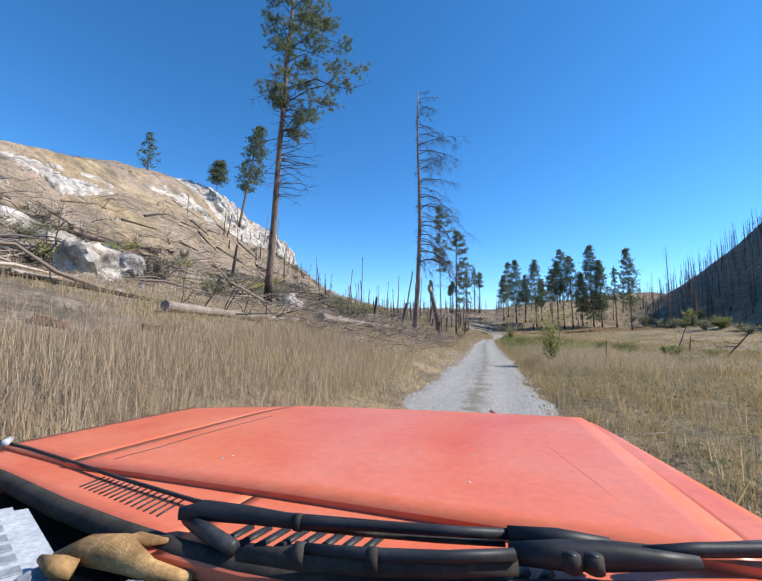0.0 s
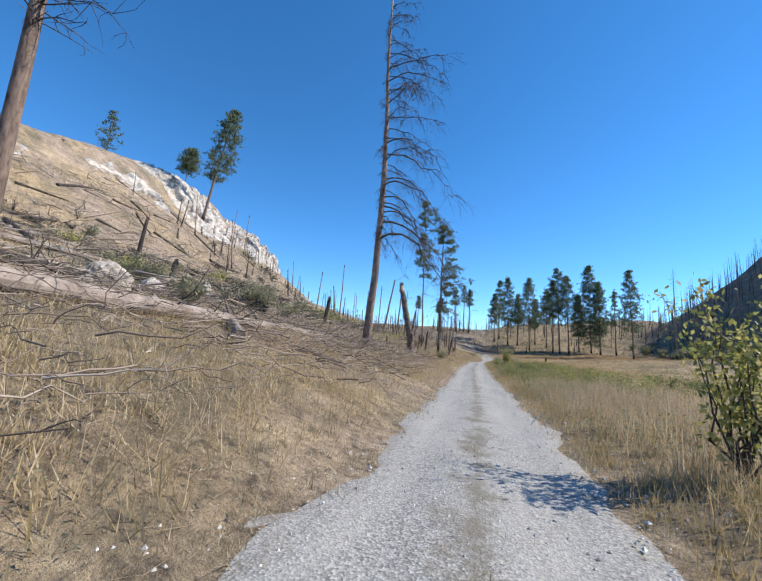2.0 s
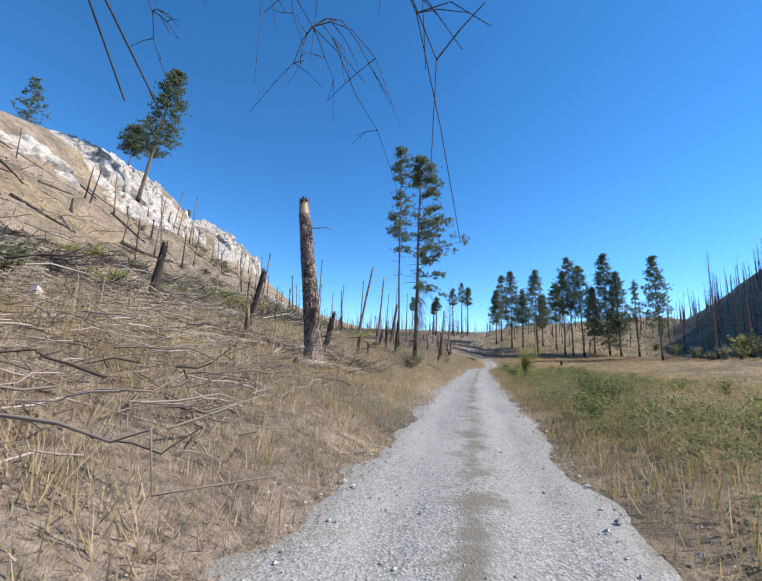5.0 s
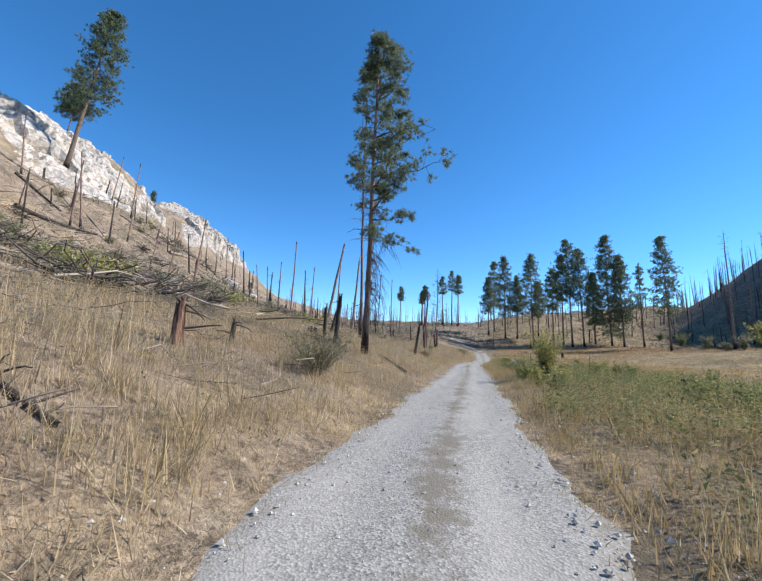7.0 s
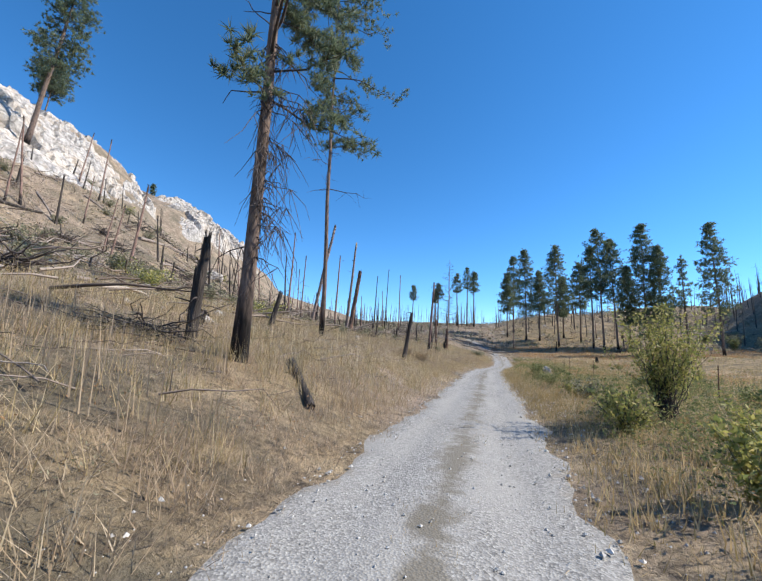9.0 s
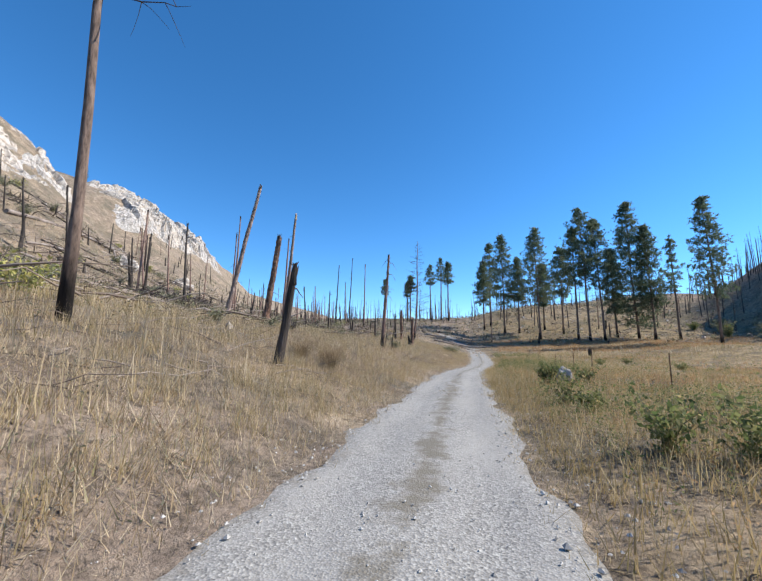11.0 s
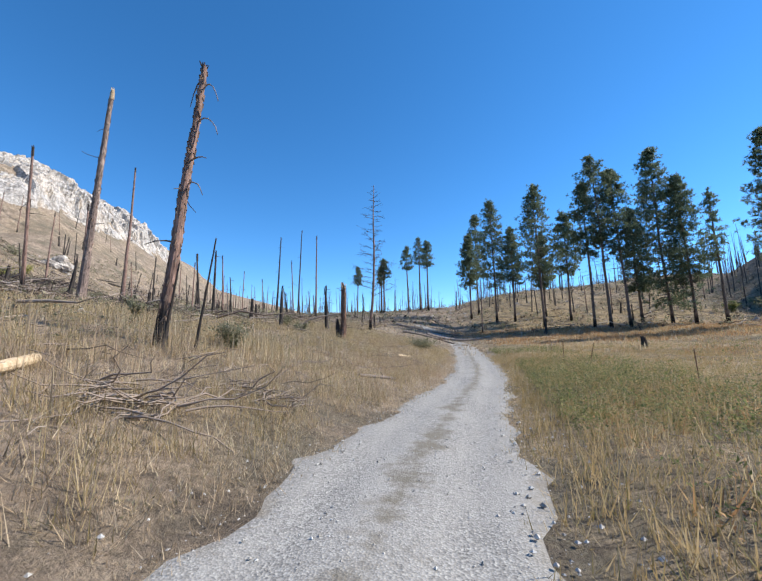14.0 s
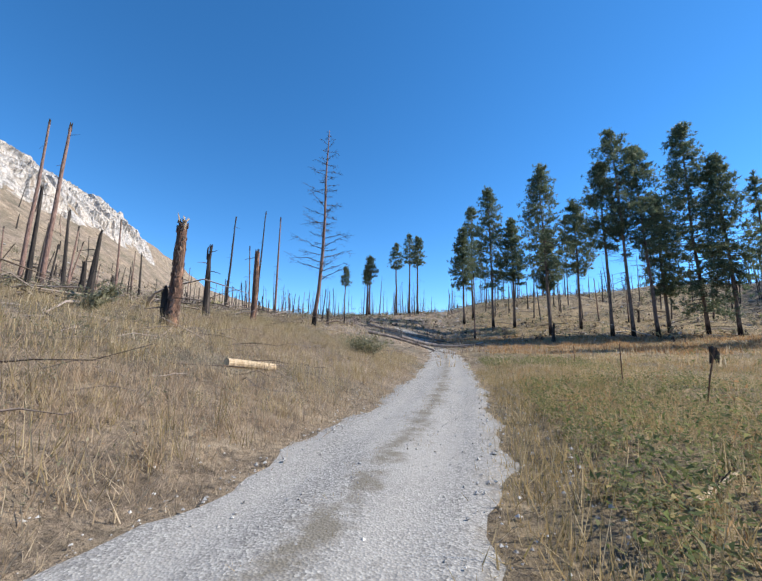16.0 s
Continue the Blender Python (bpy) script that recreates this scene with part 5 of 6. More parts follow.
# --- old fence posts along the meadow ---
def fence_post(x, y, h, lean, label, seed):
    post = thing("fence_post", x, y, label, "fence post", "fence posts along the meadow")
    t = Tubes()
    t.add([(0, 0, -0.2), (lean * h * 0.5, 0, h * 0.5), (lean * h, 0, h)], (0.018, 0.016, 0.015), 6)
    part("stake", t.mesh("stake", M_RUST, False), post)
    f = Tubes()
    for k in range(5):
        z = h * (0.3 + 0.15 * k)
        f.add([(lean * z - 0.03, 0, z), (lean * z + 0.03, 0, z)], (0.009, 0.009), 4)
    part("wire_lugs", f.mesh("wire_lugs", M_RUST, False), post)


for k, (x, y, h, le) in enumerate(((5.0, 71.5, 1.2, 0.05), (4.2, 83.5, 1.2, 0.0), (4.1, 91.0, 1.3, 0.02), (4.6, 96.6, 1.25, 0.0), (4.4, 101.0, 1.2, 0.0), (6.4, 108.9, 1.2, -0.05), (5.6, 117.4, 1.3, 0.25), (5.0, 120.2, 1.25, 0.0), (6.6, 130.5, 1.2, 0.0), (6.6, 152.6, 1.2, 0.0), (4.3, 18.5, 1.1, 0.05))):
    fence_post(x, y, h, le, "rusty steel fence stake in dry grass", k)
for x, y, h, le, s in ((13.2, 35.6, 2.6, 0.35, 1), (14.4, 36.5, 1.4, 0.1, 2), (13.3, 29.2, 2.3, 0.8, 3)):
    snag(x, y, h, 0.05, "thin curved dead stem in the meadow", 500 + s, (le, 0), M_CHAR, 3, name="dead_sapling", taper=0.6, sides=6)


# --- grass, weeds and thatch ---
blades(150000, 0.5, 128, -6.4, -1.6, 0.06, 0.38, 0.011, M_STRAW, 71, "dry_grass", "tall straw-coloured dry grass on the bank", per=14, lean=0.8, keep=lambda x, y: waves(x, y, 0.5, 33) > np.where(y < 48, -0.35, -0.6))
blades(110000, 0.5, 128, -8.0, -1.45, 0.03, 0.12, 0.016, M_STRAW, 70, "dry_thatch", "matted dead grass lying on the bank", per=12, lean=2.2, tuft=0.2)
blades(90000, 1, 140, -18, -6, 0.12, 0.42, 0.018, M_STRAW, 72, "dry_grass", "tall straw-coloured dry grass on the bank", tuft=0.2, lean=0.5)
blades(72000, 5, 180, -66, -15, 0.2, 0.6, 0.055, M_STRAW, 73, "dry_grass", "thin dry grass on the hillside", tuft=0.4, lean=0.5)
blades(84000, 46, 135, -12, -1.9, 0.18, 0.52, 0.012, M_STRAW, 67, "bunch_grass", "shaggy tufts of pale dry bunchgrass on the bank", per=24, tuft=0.1, lean=0.6, keep=lambda x, y: waves(x, y, 0.8, 34) > -0.1)
blades(24000, 1.5, 13, -5.8, -2.2, 0.2, 0.6, 0.009, M_STRAW, 74, "dry_grass", "waist-high golden dry grass by the road")
blades(120000, 0.5, 128, 1.55, 6.2, 0.08, 0.42, 0.013, M_MEADOW, 75, "meadow_grass", "mixed brown and green meadow grass", power=1.1, per=14, lean=0.55)
blades(66000, 0.5, 128, 1.45, 7.0, 0.03, 0.11, 0.016, M_MEADOW, 69, "meadow_thatch", "matted dead grass under the meadow", per=12, lean=2.2, tuft=0.2)
blades(80000, 1, 140, 5.8, 19, 0.15, 0.45, 0.019, M_MEADOW, 76, "meadow_grass", "mixed brown and green meadow grass", tuft=0.2, lean=0.5)
blades(34000, 10, 190, 18, 60, 0.2, 0.45, 0.055, M_MEADOW, 77, "meadow_grass", "mixed brown and green meadow grass", tuft=0.45, lean=0.5)
blades(16000, 2, 125, -0.36, 0.36, 0.02, 0.11, 0.008, M_MEADOW, 78, "road_centre_grass", "short sparse grass between the wheel ruts", tuft=0.06, lean=0.9, keep=lambda x, y: waves(x, y, 0.25, 90) > -0.15)
blades(24000, 142, 170, 4, 62, 0.25, 0.6, 0.06, M_RUSSET, 68, "russet_grass", "russet dry grass at the foot of the pines", tuft=0.5)
blades(44000, 130, 330, -70, 80, 0.25, 0.8, 0.10, M_STRAW, 79, "dry_grass", "dry grass and brush on the far slope", tuft=0.6)


blades(90000, 44, 135, -13, -2.0, 0.22, 0.7, 0.010, M_OLIVE, 171, "bunch_grass", "shaggy olive and straw bunchgrass on the bank", per=22, tuft=0.13, lean=0.45)
blades(46000, 55, 165, -32, -11, 0.3, 0.75, 0.026, M_OLIVE, 172, "dry_grass", "olive dry grass on the lower slope", tuft=0.25, lean=0.45)
blades(2600, 38, 110, -10, -3.2, 0.7, 1.35, 0.02, M_STRAW, 173, "dry_stalks", "tall pale dry stalks standing in the grass", per=6, tuft=0.25, lean=0.08)
blades(50000, 6, 46, -12, -2.0, 0.15, 0.5, 0.011, M_OLIVE, 174, "dry_grass", "olive and straw grass between fallen branches", per=16, tuft=0.12, lean=0.6)
blades(26000, 14, 34, 2.2, 8, 0.3, 0.8, 0.011, M_STRAW, 176, "meadow_grass", "tall straw-brown grass at the meadow edge", per=14, tuft=0.12, lean=0.4)
blades(50000, 1, 130, 1.7, 10, 0.25, 0.65, 0.010, M_OLIVE, 175, "meadow_grass", "tall olive meadow grass", per=14, tuft=0.12, lean=0.4)


blades(16000, 0.5, 130, -1.95, -1.2, 0.03, 0.2, 0.010, M_STRAW, 177, "verge_grass", "short dry grass creeping over the road edge", per=12, tuft=0.1, lean=0.8)
blades(16000, 0.5, 130, 1.2, 1.95, 0.03, 0.2, 0.010, M_OLIVE, 178, "verge_grass", "short dry grass creeping over the road edge", per=12, tuft=0.1, lean=0.8)


blades(34000, 84, 152, 2.6, 22, 0.2, 0.5, 0.018, M_RUSSET, 179, "russet_grass", "russet brown dry grass in the meadow", per=14, tuft=0.2, lean=0.5, keep=lambda x, y: waves(x, y, 0.22, 36) > -0.1)


def weeds(n, y0, y1, s0, s1, h, leaf, mat, seed, label, per=18):
    rng = np.random.RandomState(seed)
    x, y = scatter(n, y0, y1, s0, s1, rng, 1.2)
    ok = waves(x, y, 0.35, seed) > 0.0
    x, y = x[ok], y[ok]
    c = np.stack([x, y, ground(x, y)], -1)
    c = np.repeat(c, per, 0)
    hh = np.repeat(h * rng.uniform(0.4, 1.1, len(x)), per)
    u = rng.uniform(0.1, 1, len(c))
    c[:, 2] += hh * u
    c[:, :2] += rng.normal(size=(len(c), 2)) * (0.06 + 0.10 * hh[:, None])
    d = rng.normal(size=c.shape) * (1, 1, 0.5)
    d /= np.linalg.norm(d, axis=1)[:, None]
    e = np.cross(d, np.array((0, 0, 1.0)) + rng.normal(size=c.shape) * 0.45)
    e /= np.linalg.norm(e, axis=1)[:, None]
    k = leaf * rng.uniform(0.5, 1.3, (len(c), 1))
    v = np.stack([c - d * k * 1.1, c + e * k * 0.75, c + d * k * 1.1], 1).reshape(-1, 3)
    return stuff("weeds", mesh_from("weeds", v, np.arange(len(v)).reshape(-1, 3), mat), label, "weeds")


weeds(2800, 1, 130, 2.2, 9, 0.42, 0.028, M_WEED, 81, "leafy green and seeding weeds in the meadow")
weeds(5200, 28, 84, 2.2, 13, 0.5, 0.034, M_WEED, 90, "dense leafy green weeds along the meadow edge", 14)
weeds(6500, 30, 80, 2.0, 10, 0.62, 0.036, M_WEED, 190, "lush leafy green weeds crowding the meadow edge", 20)
weeds(3600, 46, 135, -14, -2.0, 0.62, 0.024, M_SAGE, 191, "grey-green weeds among the bunchgrass", 16)
weeds(2200, 46, 135, -14, -2.0, 0.5, 0.02, M_RUSSET, 192, "brown seed heads among the bunchgrass", 14)
weeds(3600, 10, 62, -42, -9, 0.85, 0.05, M_SAGE, 193, "grey-green brush between the fallen trunks", 16)
weeds(4200, 84, 195, -78, -14, 0.8, 0.10, M_SAGE, 197, "grey-green brush on the upper slope", 13)
weeds(2600, 84, 195, -78, -14, 0.7, 0.09, M_TWIG, 198, "dark dead brush on the upper slope", 12)
weeds(3000, 160, 285, -70, 100, 1.0, 0.2, M_TWIG, 195, "dark dead brush on the far slope", 10)
weeds(2600, 1, 30, 2.0, 12, 0.5, 0.028, M_SAGE, 194, "grey-green weeds in the meadow", 16)
weeds(4200, 94, 136, 2.2, 8.5, 0.5, 0.036, M_WEED, 196, "strip of leafy green weeds beside the track", 16)
weeds(2600, 88, 135, 2.4, 12, 0.4, 0.028, M_WEED, 91, "low leafy weeds along the meadow edge", 12)
weeds(2400, 1, 130, 2.2, 10, 0.45, 0.024, M_RUSSET, 92, "brown withered weeds in the meadow", 14)
weeds(2600, 1, 130, 1.9, 14, 0.55, 0.022, M_SAGE, 82, "grey-brown seed heads in the meadow")
weeds(1500, 1, 130, -9, -1.8, 0.45, 0.022, M_SAGE, 83, "grey-green weeds among dry grass")
weeds(2000, 15, 150, 6, 40, 0.6, 0.06, M_WEED, 84, "patches of green weeds across the meadow", 18)
weeds(4200, 160, 290, -60, 105, 1.3, 0.24, M_SAGE, 85, "grey-green brush on the far slope", 11)
weeds(2600, 160, 290, -60, 105, 1.0, 0.24, M_SLASH, 93, "bleached debris on the far slope", 8)
weeds(3800, 40, 150, -27, -6, 0.55, 0.045, M_SAGE, 88, "shaggy olive weeds on the lower slope", 12)
weeds(1500, 100, 260, 60, 115, 1.4, 0.22, M_SLASH, 89, "dead brush on the burnt hill", 12)
weeds(2000, 15, 150, 6, 36, 0.5, 0.06, M_RUSSET, 95, "withered brown weeds across the meadow", 14)
weeds(2300, 5, 190, -75, -12, 0.8, 0.09, M_SAGE, 86, "grey-green brush on the hillside", 16)
weeds(2000, 5, 200, -80, -10, 0.7, 0.08, M_SLASH, 87, "leafless grey brush on the hillside", 14)


# --- the front of the pickup, standing at the start of the track ---
def truck_z(x, y):
    """The tilted sheet of the bonnet, crowned across and falling at the nose."""
    return 1.2 + 0.05 * (x - 0.3) - 0.010 * ((x + 0.75) / 1.1) ** 2 - 0.02 * np.clip((y - 1.45) / 0.4, 0, 1) ** 2


M_PAINT, _n, _l, _b = shader("faded_orange_paint", 0.45)
_fade, _fine = noise_node(_n, _l, 2.2, 5, 0.65), noise_node(_n, _l, 38, 4, 0.7)
_c = ramp(_n, _l, _fade, ((0.3, (0.64, 0.115, 0.05)), (0.5, (0.69, 0.165, 0.08)), (0.7, (0.70, 0.215, 0.13))))
_l.new(mixed(_n, _l, 1.0, _c, ramp(_n, _l, _fine, ((0.3, (0.9,) * 3), (0.7, (1.08,) * 3))), "MULTIPLY"), _b.inputs["Base Color"])
_b.inputs["Coat Weight"].default_value, _b.inputs["Coat Roughness"].default_value = 0.25, 0.25
# worn black trim, used too as painted shade in crease, gap and slots
M_BLACK = grained("worn_black_trim_and_gap_shade", ((0.3, (0.012, 0.013, 0.015)), (0.6, (0.03, 0.032, 0.036)), (0.8, (0.06, 0.062, 0.066))), 9, 0.5, 70, rel=0.2, dist=0.002)
M_RUBBER = grained("dusty_rubber", ((0.3, (0.02, 0.018, 0.016)), (0.6, (0.05, 0.044, 0.038)), (0.8, (0.10, 0.085, 0.07))), 14, 0.8, 90, rel=0.3, dist=0.003)
M_ALU = grained("scuffed_aluminium", ((0.3, (0.30, 0.33, 0.36)), (0.6, (0.46, 0.49, 0.52)), (0.8, (0.60, 0.62, 0.64))), 16, 0.45, 120, rel=0.3, dist=0.001)
M_HORN = grained("tan_driftwood", ((0.3, (0.16, 0.085, 0.035)), (0.6, (0.42, 0.26, 0.11)), (0.8, (0.62, 0.44, 0.22))), 22, 0.7, 140, rel=0.6, dist=0.004)
M_SLATE = grained("grey_stone", ((0.3, (0.14, 0.16, 0.19)), (0.7, (0.30, 0.33, 0.36))), 18, 0.6, 120, rel=0.3, dist=0.002)

truck = new("pickup_truck")
truck.location = (-0.72, 0.9, 0.1)
tagged(truck, "faded orange pickup front with wipers on gravel track", "truck")
ORIGIN = Vector(truck.location)


def sheet(name, corners, material, lift=0.0, thick=0.02, nu=28, nv=14, parent=None, label=""):
    """A curved panel between four plan corners (rear left, rear right, front right, front left), on the bonnet's sheet."""
    bm = bmesh.new()
    a, b, c, d = [np.array(k, float) for k in corners]
    layers = []
    for drop in (0.0, thick):
        grid = []
        for j in range(nv + 1):
            v = j / nv
            row = []
            for i in range(nu + 1):
                u = i / nu
                p = (a * (1 - u) + b * u) * (1 - v) + (d * (1 - u) + c * u) * v
                row.append(bm.verts.new(Vector((p[0], p[1], float(truck_z(p[0], p[1])) + lift - drop)) - ORIGIN))
            grid.append(row)
        layers.append(grid)
    for g, turn in zip(layers, (1, -1)):
        for j in range(nv):
            for i in range(nu):
                bm.faces.new((g[j][i], g[j][i + 1], g[j + 1][i + 1], g[j + 1][i])[::turn])
    top, low = layers
    rim = [(0, i) for i in range(nu)] + [(j, nu) for j in range(nv)] + [(nv, i) for i in range(nu, 0, -1)] + [(j, 0) for j in range(nv, 0, -1)]
    for (j0, i0), (j1, i1) in zip(rim, rim[1:] + rim[:1]):
        bm.faces.new((top[j1][i1], top[j0][i0], low[j0][i0], low[j1][i1])).smooth = False
    me = bpy.data.meshes.new(name)
    bm.to_mesh(me)
    bm.free()
    me.polygons.foreach_set("use_smooth", np.arange(len(me.polygons)) < nu * nv)
    me.materials.append(material)
    return part(name, me, parent or truck, label)


def rod(name, pts, radii, material, parent=None, sides=8, label="", follow=True):
    t = Tubes()
    t.add([np.array((x, y, truck_z(x, y) + z if follow else z)) - np.array(ORIGIN) for x, y, z in pts], radii, sides)
    return part(name, t.mesh(name, material), parent or truck, label)


def block(name, lo, hi, material, parent=None, bevel=0.01, label=""):
    bm = bmesh.new()
    bmesh.ops.create_cube(bm, size=1)
    for v in bm.verts:
        v.co = Vector([lo[i] + (v.co[i] + 0.5) * (hi[i] - lo[i]) for i in range(3)]) - ORIGIN
    bmesh.ops.bevel(bm, geom=bm.edges[:], offset=bevel, segments=3, affect="EDGES")
    me = bpy.data.meshes.new(name)
    bm.to_mesh(me)
    bm.free()
    me.materials.append(material)
    return part(name, me, parent or truck, label)


bonnet = sheet("bonnet", ((-1.15, 0.79), (0.36, 0.68), (0.30, 1.70), (-1.00, 1.76)), M_PAINT, label="faded orange bonnet")
rod("bonnet_ridge", [(-0.042, 1.865, -0.008), (0.131, 1.221, -0.008), (0.201, 0.938, -0.008), (0.229, 0.775, -0.008)], (0.0065, 0.0095, 0.0095, 0.0065), M_PAINT, bonnet, 8)
# thin black rod draws the shade in the bonnet's crease
rod("crease_shade_line", [(-1.035, 0.844, 0), (-1.006, 0.970, 0), (-0.991, 1.136, 0), (-0.925, 1.455, 0)], (0.0012, 0.0016, 0.0016, 0.0012), M_BLACK, bonnet, 6)
# solid black rod along the bonnet's rear edge, painted shade of the gap
rod("gap_shade_line", [(-1.682, 0.934, 0), (-1.449, 0.884, 0), (-1.160, 0.807, 0), (-0.865, 0.728, 0), (-0.593, 0.665, 0), (-0.465, 0.648, 0), (-0.186, 0.669, 0), (0.005, 0.691, 0), (0.212, 0.700, 0), (0.376, 0.760, 0)], (0.0045,) * 10, M_BLACK, bonnet, 6)
for x, y in ((-0.218, 1.084), (-0.068, 0.892), (-0.731, 0.913), (-0.717, 0.938), (-0.070, 1.084)):
    rod("paint_chip", [(x, y, -0.001), (x, y, 0.0012)], (0.0045, 0.004), M_ALU, bonnet, 5)
sheet("fender", ((-1.62, 0.90), (-1.16, 0.80), (-1.01, 1.76), (-1.50, 1.62)), M_PAINT, -0.004, nu=10)
sheet("fender", ((0.365, 0.68), (0.47, 0.69), (0.33, 1.66), (0.305, 1.70)), M_PAINT, -0.012, nu=4)
cowl = sheet("cowl", ((-1.52, 0.785), (-0.53, 0.508), (-0.50, 0.80), (-1.58, 0.90)), M_PAINT, -0.012, nu=30, nv=4)
sheet("cowl_panel", ((-0.53, 0.508), (0.45, 0.44), (0.45, 0.72), (-0.50, 0.80)), M_PAINT, -0.012, nu=30, nv=4, parent=cowl)


def louvres(n, far_a, far_b, near_a, near_b, r):
    """A row of n pressed slots between two lines across the cowl; black rods paint their shade."""
    for k in range(n):
        u = k / (n - 1)
        rod("slot_shade_bar", [tuple(p + (q - p) * u for p, q in zip(a, b)) for a, b in ((far_a, far_b), (near_a, near_b))], (r, r), M_BLACK, cowl, 6)


louvres(15, (-0.950, 0.753, -0.0125), (-0.639, 0.686, -0.0125), (-0.944, 0.690, -0.0125), (-0.631, 0.612, -0.0125), 0.0030)
louvres(8, (-0.424, 0.621, -0.0125), (-0.190, 0.655, -0.0125), (-0.442, 0.554, -0.0125), (-0.211, 0.584, -0.0125), 0.0075)
louvres(8, (-0.159, 0.575, -0.0125), (0.062, 0.617, -0.0125), (-0.168, 0.534, -0.0125), (0.046, 0.580, -0.0125), 0.0085)
rod("windscreen_seal", [(-1.784, 0.834, -0.02), (-1.254, 0.706, -0.02), (-0.891, 0.610, -0.02), (-0.654, 0.560, -0.02), (-0.486, 0.532, -0.02), (-0.368, 0.521, -0.02), (-0.256, 0.521, -0.02), (-0.083, 0.542, -0.02), (0.311, 0.639, -0.02)], (0.02,) * 9, M_RUBBER, None, 10, "dusty black rubber seal")
wiper = rod("wiper_arm", [(-0.525, 0.555, 0.028), (-0.493, 0.578, 0.028), (-0.417, 0.581, 0.028), (-0.313, 0.580, 0.028), (-0.197, 0.595, 0.028), (-0.093, 0.609, 0.028), (0.008, 0.626, 0.028)], (0.010, 0.017, 0.015, 0.011, 0.0075, 0.0075, 0.008), M_BLACK)
rod("wiper_leg", [(-0.524, 0.574, 0.012), (-0.450, 0.541, 0.012), (-0.382, 0.515, 0.012)], (0.010, 0.013, 0.011), M_BLACK, wiper)
rod("wiper_arm_collar", [(-0.316, 0.579, 0.028), (-0.304, 0.579, 0.028)], (0.013, 0.013), M_RUBBER, wiper, 10)
rod("wiper_hinge", [(0.008, 0.626, 0.026), (0.077, 0.634, 0.026), (0.143, 0.636, 0.026)], (0.014, 0.015, 0.010), M_BLACK, wiper)
rod("wiper_blade", [(-0.356, 0.490, 0.02), (-0.263, 0.503, 0.02), (-0.163, 0.518, 0.02), (-0.070, 0.539, 0.02), (0.016, 0.567, 0.02)], (0.009, 0.015, 0.016, 0.015, 0.014), M_RUBBER, wiper)
rod("blade_spine", [(-0.262, 0.498, 0.036), (-0.167, 0.509, 0.036), (-0.068, 0.529, 0.036), (0.015, 0.557, 0.036)], (0.007, 0.008, 0.008, 0.008), M_BLACK, wiper)
rod("pivot_mount", [(0.010, 0.587, 0.022), (0.073, 0.600, 0.022), (0.134, 0.614, 0.022), (0.193, 0.621, 0.022), (0.244, 0.629, 0.022)], (0.014, 0.019, 0.019, 0.013, 0.008), M_BLACK, wiper)
rod("wiper_link", [(0.188, 0.642, 0.018), (0.262, 0.673, 0.018), (0.343, 0.696, 0.018), (0.421, 0.711, 0.018)], (0.010, 0.010, 0.010, 0.010), M_BLACK, wiper)
for p in ((0.081, 0.552, 0.05), (0.107, 0.557, 0.05)):
    rod("pivot_nut", [(p[0], p[1], 0.030), (p[0], p[1], 0.048)], (0.0125, 0.011), M_RUBBER, wiper, 12)
    # black disc on the nut stands for the shaded hole of its socket
    rod("socket_shade_disc", [(p[0], p[1], 0.044), (p[0], p[1], 0.0495)], (0.007, 0.007), M_BLACK, wiper, 10)
for p in ((-0.263, 0.495, 0.03), (-0.163, 0.508, 0.03)):
    rod("blade_clip", [(p[0] - 0.006, p[1], p[2]), (p[0] + 0.008, p[1] + 0.002, p[2])], (0.0145, 0.0145), M_RUBBER, wiper, 10)
rod("washer_hose", [(-0.314, 0.596, 0.012), (-0.199, 0.603, 0.012), (-0.094, 0.614, 0.012), (0.004, 0.629, 0.012)], (0.004,) * 4, M_RUBBER, wiper, 6)
rod("side_mirror_bolt", [(-1.560, 0.880, 0.012), (-1.608, 0.922, 0.012)], (0.012, 0.010), M_ALU, None, 8, "chrome bolt head")

# body below the bonnet: nose, inner wings, wheels on the road
block("nose", (-1.42, 1.60, 0.55), (0.26, 1.72, 1.06), M_PAINT, None, 0.04)
block("bumper", (-1.45, 1.72, 0.52), (0.30, 1.84, 0.70), M_BLACK, None, 0.03)
for x0, x1 in ((-1.55, -1.45), (0.30, 0.38)):
    block("wing", (x0, 0.55, 0.62), (x1, 1.66, 1.08), M_PAINT, None, 0.03)
for x in (-1.40, 0.24):
    t = Tubes()
    t.add([np.array((x - 0.11, 1.15, 0.46)) - np.array(ORIGIN), np.array((x + 0.11, 1.15, 0.46)) - np.array(ORIGIN)], (0.36, 0.36), 28)
    wheel = part("wheel", t.mesh("wheel", M_RUBBER, False), truck)
    t = Tubes()
    t.add([np.array((x - 0.118, 1.15, 0.46)) - np.array(ORIGIN), np.array((x + 0.118, 1.15, 0.46)) - np.array(ORIGIN)], (0.2, 0.2), 24)
    part("rim", t.mesh("rim", M_ALU, False), wheel)
block("axle", (-1.4, 1.09, 0.40), (0.24, 1.21, 0.52), M_BLACK, None, 0.03)
block("engine_bay", (-1.40, 0.50, 0.60), (0.25, 1.60, 1.02), M_BLACK, None, 0.03)
block("dashboard", (-1.30, 0.28, 0.98), (0.45, 0.50, 1.115), M_BLACK, None, 0.03)


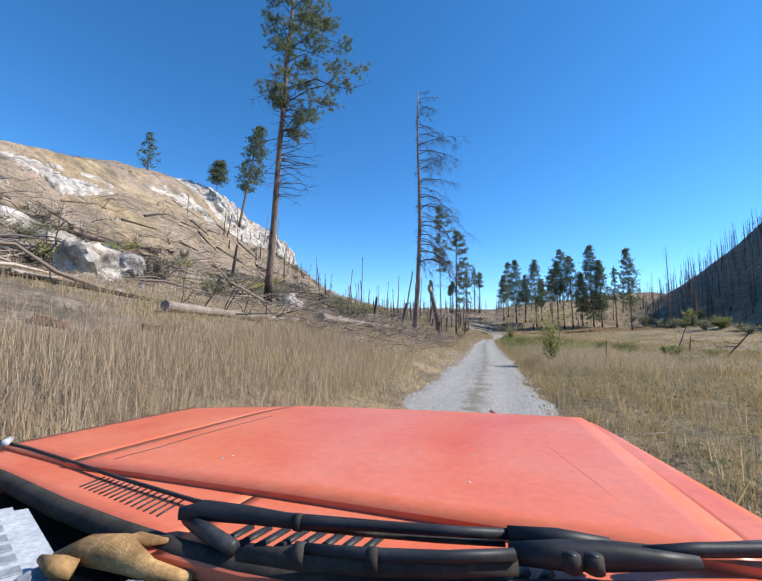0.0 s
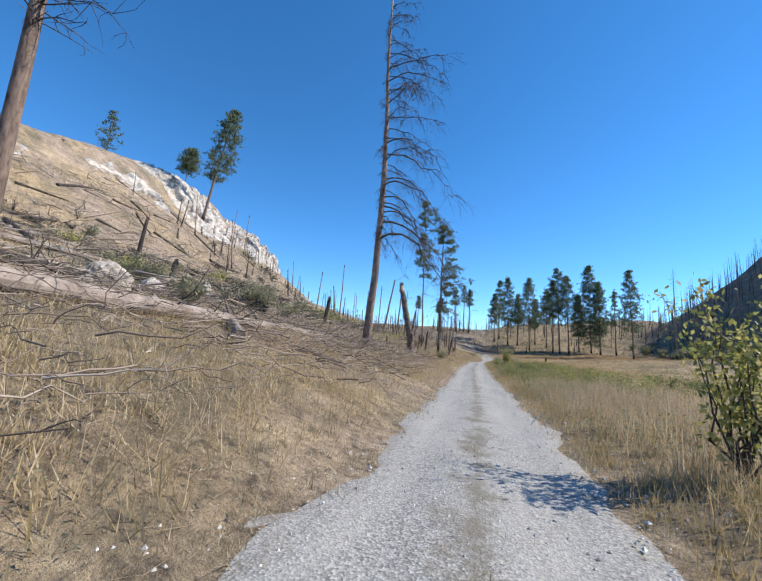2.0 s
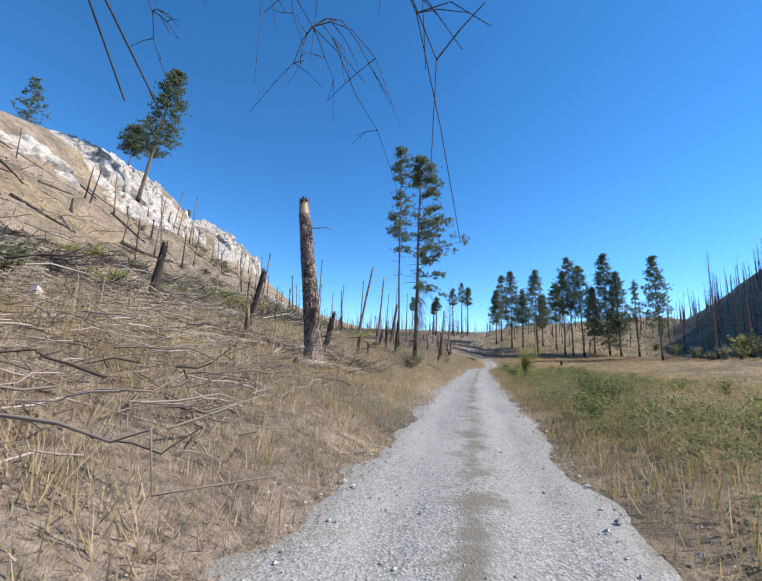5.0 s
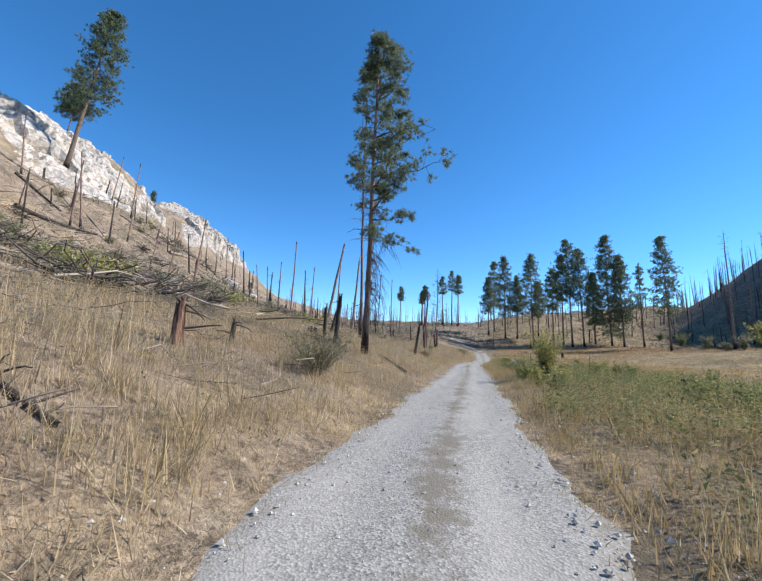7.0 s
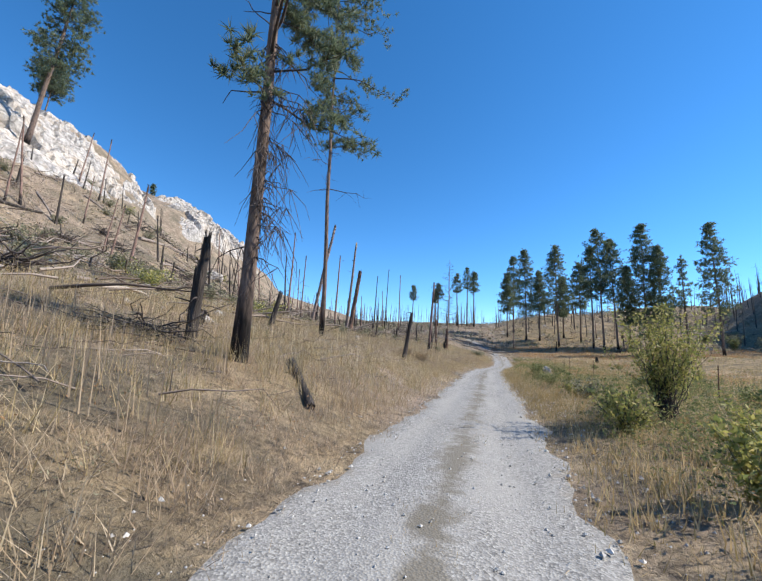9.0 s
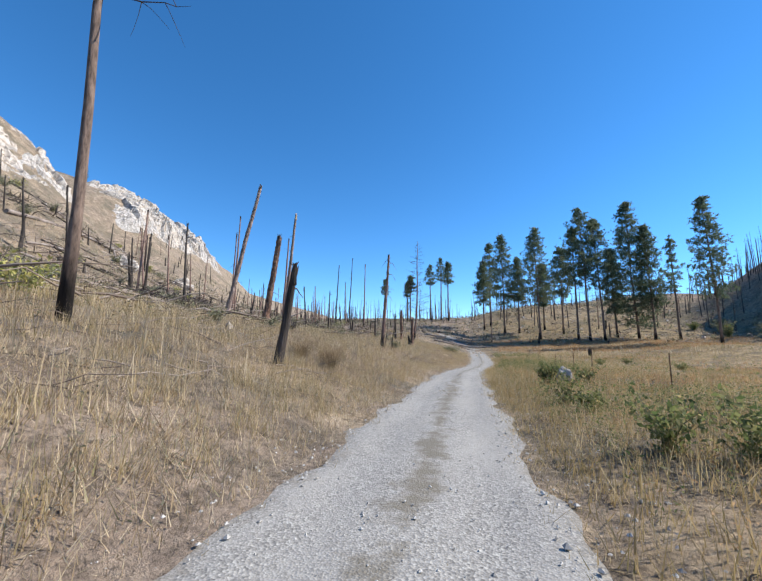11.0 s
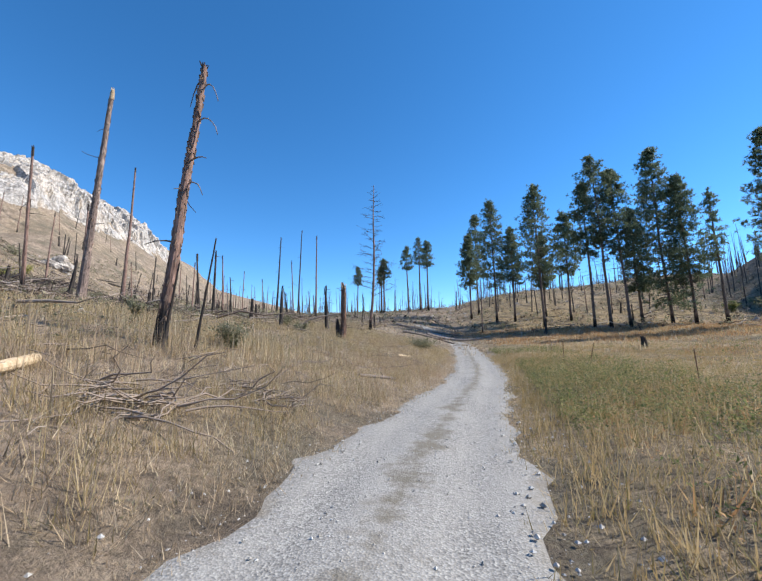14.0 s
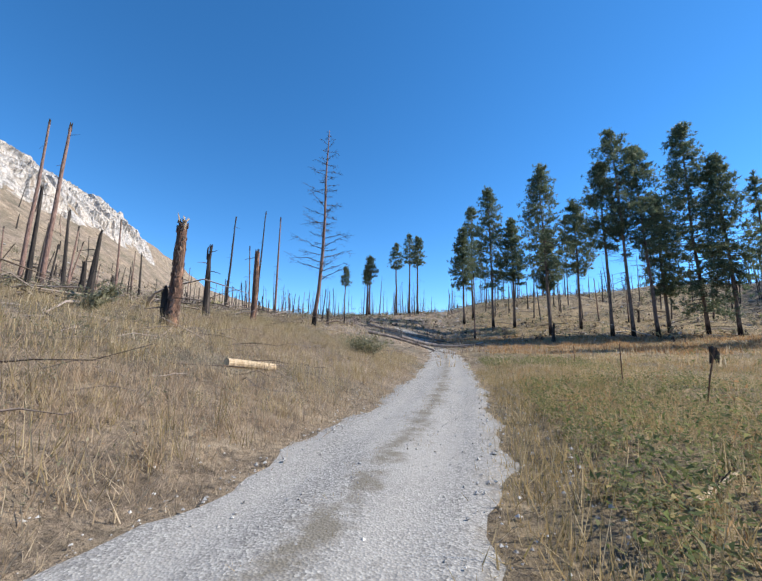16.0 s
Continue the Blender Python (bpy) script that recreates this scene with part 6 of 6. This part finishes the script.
# --- clutter on the dashboard ---
def plate(cx, cy, z, turn, tilt):
    """A number plate with a raised rim; its characters are plain bars."""
    ob = new("number_plate")
    ob.matrix_world = pose(cx, cy, z, tilt[0], tilt[1], turn)
    tagged(ob, "scuffed bare metal number plate on the dashboard", "number plate")
    bm = bmesh.new()
    bmesh.ops.create_cube(bm, size=1)
    for v in bm.verts:
        v.co = Vector((v.co.x * 0.305, v.co.y * 0.155, v.co.z * 0.003))
    bmesh.ops.bevel(bm, geom=[e for e in bm.edges if abs(e.verts[0].co.z - e.verts[1].co.z) > 0.001], offset=0.02, segments=4, affect="EDGES")
    me = bpy.data.meshes.new("blank")
    bm.to_mesh(me)
    bm.free()
    me.materials.append(M_ALU)
    part("blank", me, ob)
    for k, (x, y, w, h) in enumerate([(-0.10 + 0.04 * i, 0.0, 0.024, 0.066) for i in range(6)] + [(0.0, -0.062, 0.13, 0.014)]):
        bm = bmesh.new()
        bmesh.ops.create_cube(bm, size=1)
        for v in bm.verts:
            v.co = Vector((x + v.co.x * w, y + v.co.y * h, 0.0026 + v.co.z * 0.003))
        bmesh.ops.bevel(bm, geom=bm.edges[:], offset=0.001, segments=1, affect="EDGES")
        me = bpy.data.meshes.new("raised_bar")
        bm.to_mesh(me)
        bm.free()
        me.materials.append(M_SLATE)
        part("raised_bar", me, ob)


plate(-0.80, 0.437, 1.14, -21, (-6, 3))
wood = new("driftwood")
wood.location = (-0.585, 0.476, 1.128)
wood.rotation_euler = (0, 0, 0.16)
tagged(wood, "gnarled tan driftwood piece on the dashboard", "driftwood")
dr = np.random.RandomState(7)
for name, pts, rad in (("stem", [(-0.09, 0.005, 0.005), (-0.04, 0.012, 0.02), (0.02, 0.008, 0.024), (0.08, -0.004, 0.012), (0.15, -0.004, 0.006)], (0.012, 0.022, 0.026, 0.014, 0.007)), ("fork", [(-0.01, 0.01, 0.02), (0.03, 0.035, 0.03), (0.075, 0.04, 0.03)], (0.016, 0.012, 0.004)), ("knot", [(-0.03, -0.02, 0.01), (-0.05, -0.03, 0.018), (-0.09, -0.02, 0.02)], (0.014, 0.016, 0.006))):
    t = Tubes()
    t.add(pts, rad, 9)
    part(name, t.mesh(name, M_HORN), wood)
for k, (x, y, s) in enumerate(((-0.385, 0.478, (0.06, 0.03, 0.022)), (-0.50, 0.445, (0.04, 0.03, 0.02)), (-0.66, 0.44, (0.035, 0.025, 0.02)))):
    ob = boulder(x, y, s, "smooth grey flat stone on the dashboard", 900 + k, name="pebble", z=1.115, sink=0.1)
    ob.data.materials[0] = M_SLATE
